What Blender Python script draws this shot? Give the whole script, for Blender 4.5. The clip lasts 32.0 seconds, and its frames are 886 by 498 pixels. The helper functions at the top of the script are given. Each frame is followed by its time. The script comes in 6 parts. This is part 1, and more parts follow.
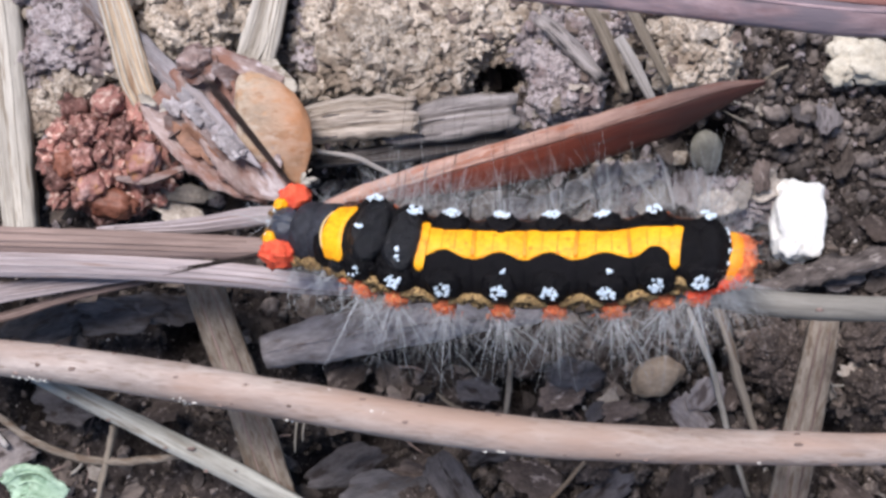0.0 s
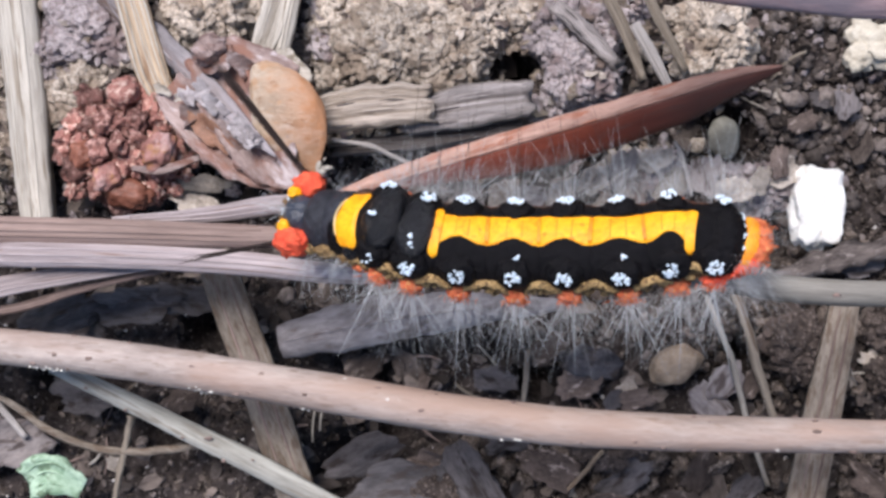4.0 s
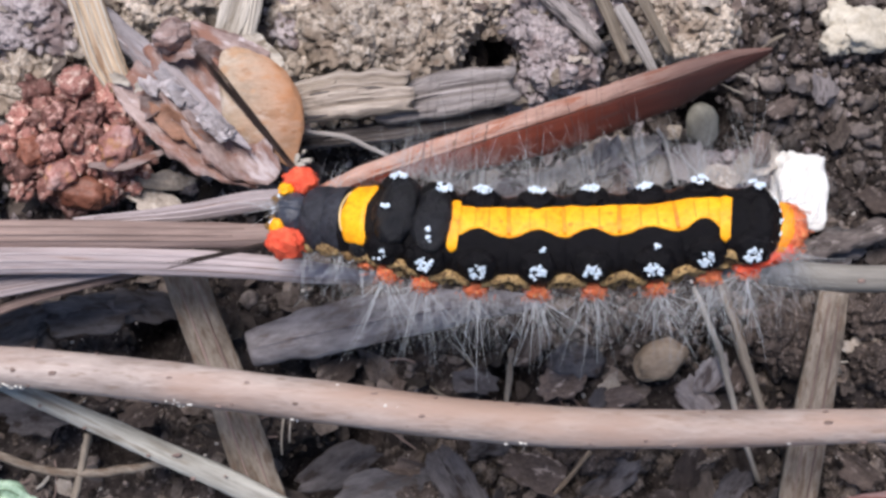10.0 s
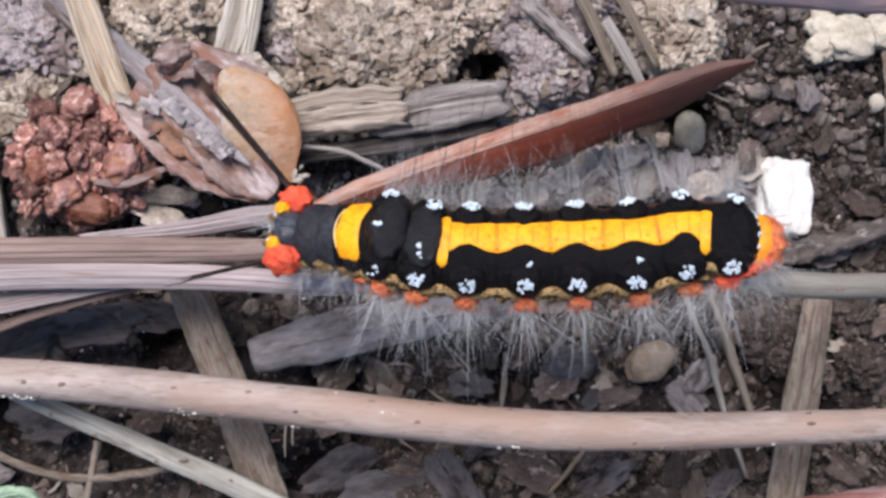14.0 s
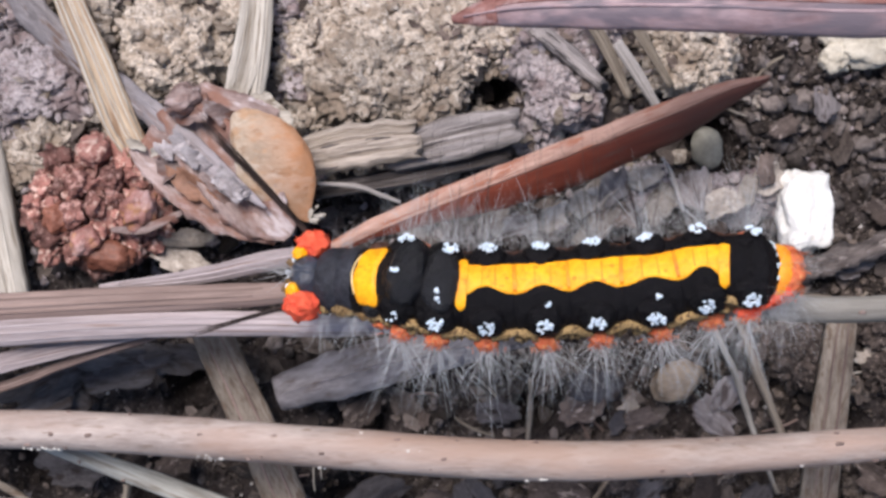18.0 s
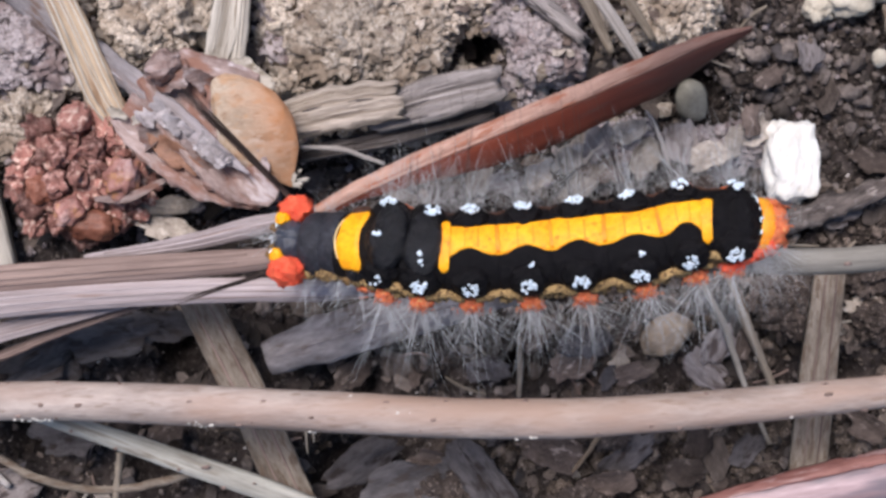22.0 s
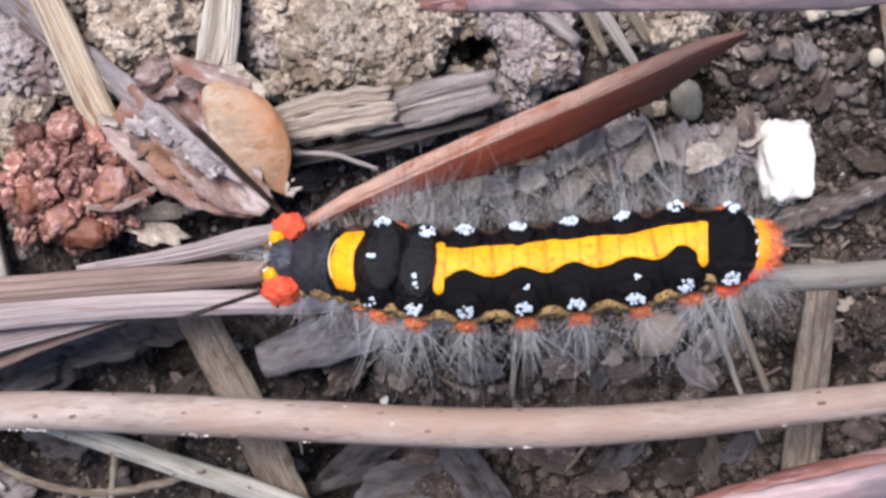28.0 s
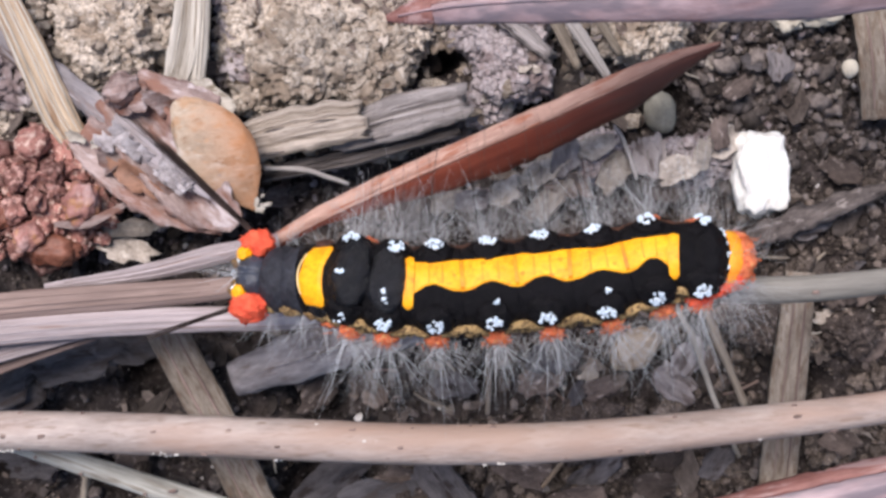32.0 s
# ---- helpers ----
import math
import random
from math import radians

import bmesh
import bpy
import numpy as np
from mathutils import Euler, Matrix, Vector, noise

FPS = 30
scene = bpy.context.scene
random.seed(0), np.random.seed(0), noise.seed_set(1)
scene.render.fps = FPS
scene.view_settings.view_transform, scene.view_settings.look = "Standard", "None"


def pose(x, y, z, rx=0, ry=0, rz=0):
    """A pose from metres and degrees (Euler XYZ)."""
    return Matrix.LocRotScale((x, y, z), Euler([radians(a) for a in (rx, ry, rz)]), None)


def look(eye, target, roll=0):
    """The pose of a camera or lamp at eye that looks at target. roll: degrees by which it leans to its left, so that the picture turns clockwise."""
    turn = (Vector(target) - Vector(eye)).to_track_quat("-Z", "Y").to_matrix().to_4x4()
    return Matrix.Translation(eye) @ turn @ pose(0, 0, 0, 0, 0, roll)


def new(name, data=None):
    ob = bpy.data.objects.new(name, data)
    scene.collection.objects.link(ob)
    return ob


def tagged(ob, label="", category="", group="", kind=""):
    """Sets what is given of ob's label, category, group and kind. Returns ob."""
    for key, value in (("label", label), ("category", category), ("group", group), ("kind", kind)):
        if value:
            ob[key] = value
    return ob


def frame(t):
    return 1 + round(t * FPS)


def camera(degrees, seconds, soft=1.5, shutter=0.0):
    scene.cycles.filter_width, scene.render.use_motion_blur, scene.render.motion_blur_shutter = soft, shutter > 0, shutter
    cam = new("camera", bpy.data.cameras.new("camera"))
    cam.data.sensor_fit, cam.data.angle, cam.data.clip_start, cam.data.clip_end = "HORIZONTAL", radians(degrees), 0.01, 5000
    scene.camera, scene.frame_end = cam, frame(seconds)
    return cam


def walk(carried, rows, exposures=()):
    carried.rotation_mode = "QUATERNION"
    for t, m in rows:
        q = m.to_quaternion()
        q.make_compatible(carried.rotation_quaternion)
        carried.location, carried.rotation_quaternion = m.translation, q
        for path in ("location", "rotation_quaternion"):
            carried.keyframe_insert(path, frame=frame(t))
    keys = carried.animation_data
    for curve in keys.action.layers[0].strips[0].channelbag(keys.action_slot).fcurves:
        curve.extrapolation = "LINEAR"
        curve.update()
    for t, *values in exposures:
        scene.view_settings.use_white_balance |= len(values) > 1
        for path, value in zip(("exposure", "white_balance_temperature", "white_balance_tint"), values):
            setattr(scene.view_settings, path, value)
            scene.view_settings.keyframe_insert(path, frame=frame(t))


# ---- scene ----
# ---- camera ----
DEGREES = 32
cam = camera(DEGREES, 32.0, soft=3.0)
PATH = [
    (0, 0.005, -0.003, 90.891, 1.541, 1.755, 0.024),
    (0.5, 0.740, -0.493, 90.856, 1.964, 2.388, -0.052),
    (1, 0.989, -0.532, 90.718, 2.034, 2.261, -0.107),
    (1.5, 1.165, -0.552, 90.587, 1.958, 2.127, -0.107),
    (2, 0.649, -0.709, 90.617, 1.517, 2.596, 0.052),
    (2.5, 0.557, -0.880, 90.860, 1.095, 2.741, 0.033),
    (3, 0.912, -0.827, 90.841, 1.227, 2.620, -0.097),
    (3.5, 0.800, -0.560, 90.778, 1.370, 2.757, -0.212),
    (5.5, 0.113, -0.515, 89.951, 1.576, 2.849, -0.283),
    (6, -0.497, -0.725, 90.116, 1.886, 2.944, -0.354),
    (6.5, -1.194, -0.928, 90.082, 1.920, 2.943, -0.423),
    (7, -2.123, -1.299, 90.073, 2.290, 3.069, -0.414),
    (7.5, -5.225, -1.669, 89.752, 3.203, 1.571, -0.157),
    (7.6, -6.279, -1.674, 89.164, 3.539, 1.006, -0.153),
    (7.8, -8.386, -1.685, 87.988, 3.792, -0.337, -0.159),
    (7.9, -9.439, -1.690, 87.400, 3.325, -0.473, -0.144),
    (8, -10.492, -1.695, 86.812, 3.040, 0.753, -0.092),
    (8.1, -10.192, -1.530, 86.500, 3.011, 0.458, -0.299),
    (8.2, -9.892, -1.365, 86.188, 2.993, -0.073, -0.511),
    (8.3, -9.592, -1.199, 85.876, 3.651, -1.194, -0.745),
    (8.4, -9.292, -1.034, 85.564, 3.377, -1.974, -0.964),
    (8.5, -8.992, -0.868, 85.251, 3.507, -2.668, -1.186),
    (9, -9.142, -1.138, 84.170, 3.142, -4.578, -2.055),
    (9.5, -9.445, -0.771, 84.653, 3.126, -4.626, -2.155),
    (10, -9.906, -0.771, 85.478, 1.651, -4.559, -1.794),
    (10.5, -10.330, -0.189, 85.854, 0.512, -4.063, -1.533),
    (11, -9.946, 0.169, 86.378, 0.642, -4.502, -1.882),
    (11.5, -9.664, -0.085, 86.180, 1.158, -4.445, -2.145),
    (12, -9.410, 0.124, 86.330, 1.242, -4.503, -2.292),
    (12.5, -9.006, -0.017, 86.805, 1.147, -4.958, -2.329),
    (13, -8.846, -0.115, 87.036, 0.828, -4.743, -2.323),
    (13.5, -8.817, 0.632, 88.101, 0.944, -4.505, -2.343),
    (14, -8.857, 0.982, 88.467, 0.858, -3.973, -2.452),
    (14.5, -8.720, 1.139, 88.225, 0.511, -3.526, -2.642),
    (15, -8.264, 1.479, 88.149, 0.594, -3.669, -2.831),
    (15.5, -8.148, 2.468, 88.580, 0.808, -3.267, -3.038),
    (17.5, -8.005, 4.217, 88.228, 0.003, -2.956, -4.525),
    (18, -7.954, 4.649, 88.269, -0.174, -2.837, -4.879),
    (18.5, -8.088, 5.296, 88.807, -0.240, -2.559, -5.287),
    (19, -7.842, 5.819, 88.762, -0.499, -2.110, -5.616),
    (19.5, -7.413, 5.681, 88.395, -0.939, -1.941, -5.872),
    (20, -7.497, 5.557, 88.193, -1.233, -1.766, -6.075),
    (20.5, -7.293, 5.175, 87.977, -1.802, -2.200, -6.094),
    (21, -6.907, 5.183, 88.262, -1.825, -2.633, -6.267),
    (21.5, -7.122, 5.201, 88.047, -1.852, -2.632, -6.298),
    (22, -6.869, 5.120, 88.140, -1.936, -2.740, -6.382),
    (22.5, -6.887, 5.105, 87.808, -1.859, -2.638, -6.420),
    (23, -6.965, 4.858, 87.430, -1.905, -2.710, -6.404),
    (23.5, -7.078, 4.858, 87.710, -2.050, -2.890, -6.417),
    (24, -6.992, 5.003, 87.715, -1.961, -2.851, -6.368),
    (24.5, -6.919, 5.033, 87.562, -1.996, -2.950, -6.474),
    (26.5, -6.519, 7.485, 87.305, -4.674, -3.633, -6.285),
    (27, -6.566, 8.336, 87.585, -4.901, -3.487, -6.310),
    (27.5, -6.434, 9.358, 87.542, -5.005, -3.482, -6.363),
    (28, -6.587, 10.027, 87.545, -4.863, -3.169, -6.481),
    (28.5, -6.521, 10.254, 87.453, -4.872, -3.216, -6.594),
    (29, -6.020, 10.411, 87.342, -4.764, -3.332, -6.648),
    (29.5, -6.181, 9.917, 87.414, -4.647, -3.437, -6.707),
    (30, -5.911, 9.700, 87.492, -4.627, -3.710, -6.794),
    (30.5, -5.681, 9.704, 87.153, -4.511, -3.684, -6.849),
    (31, -5.795, 9.806, 87.219, -4.518, -3.694, -6.917),
    (31.5, -5.434, 9.847, 87.081, -4.277, -3.730, -6.899),
    (32, -5.615, 9.744, 86.867, -4.215, -3.612, -6.893),
]
EXPOSURES = [(0.0, 0.97, 6380, 15), (7.5, 1.00, 6400, 15), (12.0, 0.88, 6520, 16), (19.0, 0.89, 6520, 16), (23.0, 0.83, 6550, 17), (27.0, 1.04, 6550, 17), (32.0, 0.97, 6550, 17)]
walk(cam, [(t, pose(x * 0.001, y * 0.001, z * 0.001, rx, ry, rz)) for t, x, y, z, rx, ry, rz in PATH], exposures=EXPOSURES)

# ---- light: bright shade under an overcast sky ----
world = bpy.data.worlds.new("sky")
scene.world = world
world.use_nodes = True
wn = world.node_tree
sky = wn.nodes.new("ShaderNodeTexSky")
sky.sky_type = "NISHITA"
sky.sun_disc = False
sky.sun_elevation = radians(58)
sky.sun_rotation = radians(-25)
wn.links.new(sky.outputs[0], wn.nodes["Background"].inputs[0])
wn.nodes["Background"].inputs[1].default_value = 0.070
sun = new("sun", bpy.data.lights.new("sun", "SUN"))
sun.data.energy = 2.55
sun.data.angle = radians(26)
sun.data.color = (1.0, 0.96, 0.91)
sun.matrix_world = look((-0.22, 0.42, 1.0), (0, 0, 0))

# ---- helpers ----
MM = 0.001
rng = random.Random(7)


def fbm(p, octaves=4):
    return noise.fractal(Vector(p), 1.0, 2.0, octaves)


def set_in(node, **values):
    for key, value in values.items():
        node.inputs[key.replace("_", " ")].default_value = value


def mat(name, dark, light, scale=1.0, stretch=(1, 1, 1), rough=0.8, bump=0.4, fine=6.0, accent=None, accent_at=0.62,
        spec=0.3, vary=0.12, lo=0.32, hi=0.68, through_light=0.0, coat=0.0, alpha=1.0, island=False, speck=2.3, fade=None, weigh=(0.45, 0.75, -0.10), blotch=()):
    """Two tones mixed by a coarse and a fine noise at real size (features of 1/scale mm), an accent in patches, and relief."""
    m = bpy.data.materials.new(name)
    m.use_nodes = True
    n, k = m.node_tree.nodes, m.node_tree.links
    bsdf = n["Principled BSDF"]
    co = n.new("ShaderNodeTexCoord")
    mp = n.new("ShaderNodeMapping")
    k.new(co.outputs["Object"], mp.inputs["Vector"])
    mp.inputs["Scale"].default_value = [1000 * scale * s for s in stretch]
    info = n.new("ShaderNodeObjectInfo")
    shift = n.new("ShaderNodeVectorMath")
    shift.operation = "MULTIPLY_ADD"
    k.new(info.outputs["Random"], shift.inputs[0])
    shift.inputs[1].default_value = (37.0, 19.0, 53.0)
    k.new(mp.outputs[0], shift.inputs[2])
    a = n.new("ShaderNodeTexNoise")
    set_in(a, Scale=1.0, Detail=5.0, Roughness=0.6)
    b = n.new("ShaderNodeTexNoise")
    set_in(b, Scale=fine, Detail=4.0, Roughness=0.7)
    for t in (a, b):
        k.new(shift.outputs[0], t.inputs["Vector"])
    ramp = n.new("ShaderNodeValToRGB")
    ramp.color_ramp.elements[0].position, ramp.color_ramp.elements[1].position = lo, hi
    ramp.color_ramp.elements[0].color, ramp.color_ramp.elements[1].color = (*dark, 1), (*light, 1)
    blend = n.new("ShaderNodeMath")
    blend.operation = "MULTIPLY_ADD"
    k.new(b.outputs["Fac"], blend.inputs[0])
    blend.inputs[1].default_value = weigh[0]
    half = n.new("ShaderNodeMath")
    half.operation = "MULTIPLY_ADD"
    k.new(a.outputs["Fac"], half.inputs[0])
    half.inputs[1].default_value = weigh[1]
    half.inputs[2].default_value = weigh[2]
    k.new(half.outputs[0], blend.inputs[2])
    k.new(blend.outputs[0], ramp.inputs["Fac"])
    colour = ramp.outputs["Color"]
    if accent:
        c = n.new("ShaderNodeTexNoise")
        set_in(c, Scale=speck, Detail=3.0, Roughness=0.6)
        k.new(shift.outputs[0], c.inputs["Vector"])
        edge = n.new("ShaderNodeMapRange")
        edge.inputs["From Min"].default_value, edge.inputs["From Max"].default_value = accent_at - 0.05, accent_at + 0.06
        k.new(c.outputs["Fac"], edge.inputs["Value"])
        mix = n.new("ShaderNodeMix")
        mix.data_type = "RGBA"
        k.new(edge.outputs[0], mix.inputs[0])
        k.new(colour, mix.inputs[6])
        mix.inputs[7].default_value = (*accent, 1)
        colour = mix.outputs[2]
    for tone, size, level, width in blotch:
        c = n.new("ShaderNodeTexNoise")
        set_in(c, Scale=size, Detail=4.0, Roughness=0.62)
        moved = n.new("ShaderNodeVectorMath")
        moved.inputs[1].default_value = (size * 7.0, 3.0, size * 11.0)
        k.new(shift.outputs[0], moved.inputs[0])
        k.new(moved.outputs[0], c.inputs["Vector"])
        edge = n.new("ShaderNodeMapRange")
        edge.inputs["From Min"].default_value, edge.inputs["From Max"].default_value = level - width, level + width
        edge.inputs["To Max"].default_value = 0.9
        k.new(c.outputs["Fac"], edge.inputs["Value"])
        mix = n.new("ShaderNodeMix")
        mix.data_type = "RGBA"
        k.new(edge.outputs[0], mix.inputs[0])
        k.new(colour, mix.inputs[6])
        mix.inputs[7].default_value = (*tone, 1)
        colour = mix.outputs[2]
    if fade:
        apart = n.new("ShaderNodeSeparateXYZ")
        k.new(co.outputs["Object"], apart.inputs[0])
        ragged = n.new("ShaderNodeMath")
        ragged.operation = "MULTIPLY_ADD"
        k.new(a.outputs["Fac"], ragged.inputs[0])
        ragged.inputs[1].default_value = 0.006
        k.new(apart.outputs[0], ragged.inputs[2])
        far = n.new("ShaderNodeMapRange")
        far.inputs["From Min"].default_value, far.inputs["From Max"].default_value = fade[1] + 0.003, fade[2] + 0.003
        far.inputs["To Max"].default_value = 0.8
        k.new(ragged.outputs[0], far.inputs["Value"])
        end_tone = n.new("ShaderNodeMix")
        end_tone.data_type = "RGBA"
        k.new(far.outputs[0], end_tone.inputs[0])
        k.new(colour, end_tone.inputs[6])
        end_tone.inputs[7].default_value = (*fade[0], 1)
        colour = end_tone.outputs[2]
    each = info.outputs["Random"]
    if island:
        each = n.new("ShaderNodeNewGeometry").outputs["Random Per Island"]
    hsv = n.new("ShaderNodeHueSaturation")
    value = n.new("ShaderNodeMapRange")
    k.new(each, value.inputs["Value"])
    value.inputs["To Min"].default_value, value.inputs["To Max"].default_value = 1 - vary, 1 + vary
    k.new(value.outputs[0], hsv.inputs["Value"])
    k.new(colour, hsv.inputs["Color"])
    k.new(hsv.outputs[0], bsdf.inputs["Base Color"])
    set_in(bsdf, Roughness=rough, Specular_IOR_Level=spec, Coat_Weight=coat, Coat_Roughness=0.25, Alpha=alpha)
    if through_light:
        set_in(bsdf, Subsurface_Weight=through_light, Subsurface_Scale=0.001, Subsurface_Radius=(1.0, 0.6, 0.4))
    bp = n.new("ShaderNodeBump")
    set_in(bp, Strength=bump, Distance=0.00025)
    k.new(blend.outputs[0], bp.inputs["Height"])
    k.new(bp.outputs[0], bsdf.inputs["Normal"])
    return m


def finish(bm, material, smooth=True):
    me = bpy.data.meshes.new("mesh")
    bmesh.ops.recalc_face_normals(bm, faces=bm.faces[:])
    bm.to_mesh(me)
    bm.free()
    for p in me.polygons:
        p.use_smooth = smooth
    for one in material if isinstance(material, (list, tuple)) else [material]:
        me.materials.append(one)
    return me


def centre_of(bm):
    lo = Vector([min(v.co[i] for v in bm.verts) for i in range(3)])
    hi = Vector([max(v.co[i] for v in bm.verts) for i in range(3)])
    return Vector(((lo.x + hi.x) / 2, (lo.y + hi.y) / 2, lo.z))


def seat_mesh(name, bm, material, smooth=True, along=None):
    """A mesh in millimetres of the place becomes an object at its own base, its x axis along the given way."""
    at = centre_of(bm)
    turn = Matrix.Identity(4)
    if along is not None:
        turn = Vector(along).normalized().to_track_quat("X", "Z").to_matrix().to_4x4()
    m = Matrix.Translation(at) @ turn
    bm.transform(m.inverted())
    bm.transform(Matrix.Diagonal((MM, MM, MM, 1)))
    ob = new(name, finish(bm, material, smooth))
    ob.matrix_basis = Matrix.Translation(at * MM) @ turn
    return ob


def thing(name, bm, material, label, category, group="", kind="", smooth=True, along=None):
    return tagged(seat_mesh(name, bm, material, smooth, along), label, category, group, kind)


def part(name, bm, material, parent, label="", smooth=True, along=None):
    ob = seat_mesh(name, bm, material, smooth, along)
    place = ob.matrix_basis.copy()
    up = parent.matrix_basis.copy()
    if parent.parent:
        up = parent.parent.matrix_basis @ up
    ob.parent = parent
    ob.matrix_basis = up.inverted() @ place
    return tagged(ob, label)


def base_of(name, x, y, z, label, category, group="", kind=""):
    ob = new(name)
    ob.empty_display_size = 0.002
    ob.matrix_basis = Matrix.Translation((x * MM, y * MM, z * MM))
    return tagged(ob, label, category, group, kind)


def spline(points, steps):
    """A smooth line through the points: places along it."""
    pts = [Vector(p) for p in points]
    pts = [2 * pts[0] - pts[1]] + pts + [2 * pts[-1] - pts[-2]]
    out = []
    for i in range(1, len(pts) - 2):
        a, b, c, d = pts[i - 1:i + 3]
        for j in range(steps):
            t = j / steps
            out.append(0.5 * (2 * b + (c - a) * t + (2 * a - 5 * b + 4 * c - d) * t * t + (3 * b - a - 3 * c + d) * t ** 3))
    out.append(pts[-2])
    return out


def lerp(values, f):
    x = f * (len(values) - 1)
    i = min(int(x), len(values) - 2) if len(values) > 1 else 0
    return values[i] + (values[min(i + 1, len(values) - 1)] - values[i]) * (x - i)


def skin(bm, rings, closed=True, caps=True):
    vs = [[bm.verts.new(p) for p in ring] for ring in rings]
    for a, b in zip(vs, vs[1:]):
        for j in range(len(a) if closed else len(a) - 1):
            bm.faces.new((a[j], a[(j + 1) % len(a)], b[(j + 1) % len(a)], b[j]))
    if caps and closed:
        bm.faces.new(vs[0][::-1])
        bm.faces.new(vs[-1])
    return vs


def frame_at(line, i, up=Vector((0, 0, 1))):
    t = (line[min(i + 1, len(line) - 1)] - line[max(i - 1, 0)]).normalized()
    side = t.cross(up)
    side = side.normalized() if side.length > 1e-4 else Vector((1, 0, 0))
    return t, side, side.cross(t).normalized()


def stem(bm, points, radii, sides=14, steps=10, flat=1.0, ribs=0.0, rough=0.03, roll=0.0, nodes=(), seed=0):
    """A round or flattened stalk along the points, with lengthwise ribs, swellings and an uneven skin."""
    line = spline(points, steps)
    rings = []
    for i, c in enumerate(line):
        f = i / (len(line) - 1)
        t, side, up = frame_at(line, i)
        r = lerp(radii, f)
        for where, much in nodes:
            r *= 1 + much * math.exp(-((f - where) / 0.012) ** 2)
        ring = []
        for j in range(sides):
            a = 2 * math.pi * j / sides
            k = r * (1 + ribs * (1 if j % 2 else -1) + rough * fbm((i * 0.23 + seed, 1.7 * math.cos(a), 1.7 * math.sin(a)), 3))
            u, v = math.cos(a) * k, math.sin(a) * k * flat
            cr, sr = math.cos(roll), math.sin(roll)
            ring.append(c + side * (u * cr - v * sr) + up * (u * sr + v * cr))
        rings.append(ring)
    skin(bm, rings)
    return line


def blade(bm, points, widths, profile, thick=0.18, steps=10, roll=0.0, rough=0.08, seed=0, twist=0.0):
    """A dry leaf or sheath: its cross-section is the profile, pairs of (across, height) in shares of the width."""
    line = spline(points, steps)
    top, low = [], []
    for i, c in enumerate(line):
        f = i / (len(line) - 1)
        t, side, up = frame_at(line, i)
        w = lerp(widths, f)
        a = roll + twist * f
        upper, lower = [], []
        for n, (u, v) in enumerate(profile):
            k = 1 + rough * fbm((i * 0.35 + seed, n * 0.9, 3.1), 3)
            x, y = u * w * k, v * w + rough * w * 0.35 * fbm((i * 0.3 + seed, n * 0.6, 9.1), 3)
            p = c + side * (x * math.cos(a) - y * math.sin(a)) + up * (x * math.sin(a) + y * math.cos(a))
            nrm = up * math.cos(a) - side * math.sin(a)
            upper.append(p)
            lower.append(p - nrm * thick)
        top.append(upper + lower[::-1])
    skin(bm, top)
    return line


def lump(bm, at, size, seed=0, detail=3, rough=0.25, freq=1.4, flat=0.0, turn=0.0, grit=0.0, tilt=0.0):
    """A stone, clod or pellet: a ball pushed in and out by noise, its faces partly flattened."""
    made = bmesh.ops.create_icosphere(bm, subdivisions=detail, radius=1.0)["verts"]
    spin = Euler((tilt, tilt * 0.6, turn)).to_matrix()
    for v in made:
        d = v.co.normalized()
        k = 1 + rough * fbm(d * freq + Vector((seed * 3.7, seed * 1.3, 0)), 3)
        if grit:
            k += grit * fbm(d * freq * 5 + Vector((0, seed, seed * 2.1)), 3)
        if flat:
            m = max(abs(d.x), abs(d.y), abs(d.z))
            k *= (1 - flat) + flat / (m ** 0.9)
        v.co = Vector(at) + spin @ Vector((d.x * k * size[0], d.y * k * size[1], d.z * k * size[2]))
    return made


def hair(bm, root, way, length, r, bend=Vector((0, 0, 0)), steps=4):
    way = way.normalized()
    side = way.cross(Vector((0.3, 0.2, 1))).normalized()
    up = side.cross(way)
    rings = []
    for i in range(steps + 1):
        f = i / steps
        c = root + way * (length * f) + bend * (length * f * f)
        k = r * (1 - 0.8 * f)
        rings.append([c + side * (k * math.cos(a)) + up * (k * math.sin(a)) for a in (0, 2.094, 4.189)])
    skin(bm, rings, caps=False)


def scrap(bm, at, size, turn=0.0, tilt=(0.0, 0.0), seed=0, jag=0.35, curl=0.25, thick=0.09, around=26, rings=6):
    """A torn flat bit of leaf: an uneven outline, a curled and creased face, and a thin edge."""
    m = Matrix.Translation(Vector(at)) @ Euler((tilt[0], tilt[1], turn)).to_matrix().to_4x4()
    up, low = [], []
    for i in range(rings + 1):
        f = max(i / rings, 0.02)
        top, bottom = [], []
        for j in range(around):
            a = 2 * math.pi * j / around
            d = Vector((math.cos(a), math.sin(a), 0))
            k = 1 + jag * fbm(d * 1.6 + Vector((seed * 2.3, seed, 0)), 2) + jag * 0.35 * fbm(d * 5 + Vector((0, seed * 1.9, 4)), 3) * f
            x, y = d.x * size[0] * k * f, d.y * size[1] * k * f
            z = curl * (y * y / size[1] - 0.3 * x * x / size[0]) + 0.22 * size[1] * fbm((x * 0.7 + seed * 5, y * 1.1, 2.0), 4)
            top.append(m @ Vector((x, y, z)))
            bottom.append(m @ Vector((x, y, z - thick * (1.2 - 0.7 * f))))
        up.append(top)
        low.append(bottom)
    skin(bm, up + low[::-1])

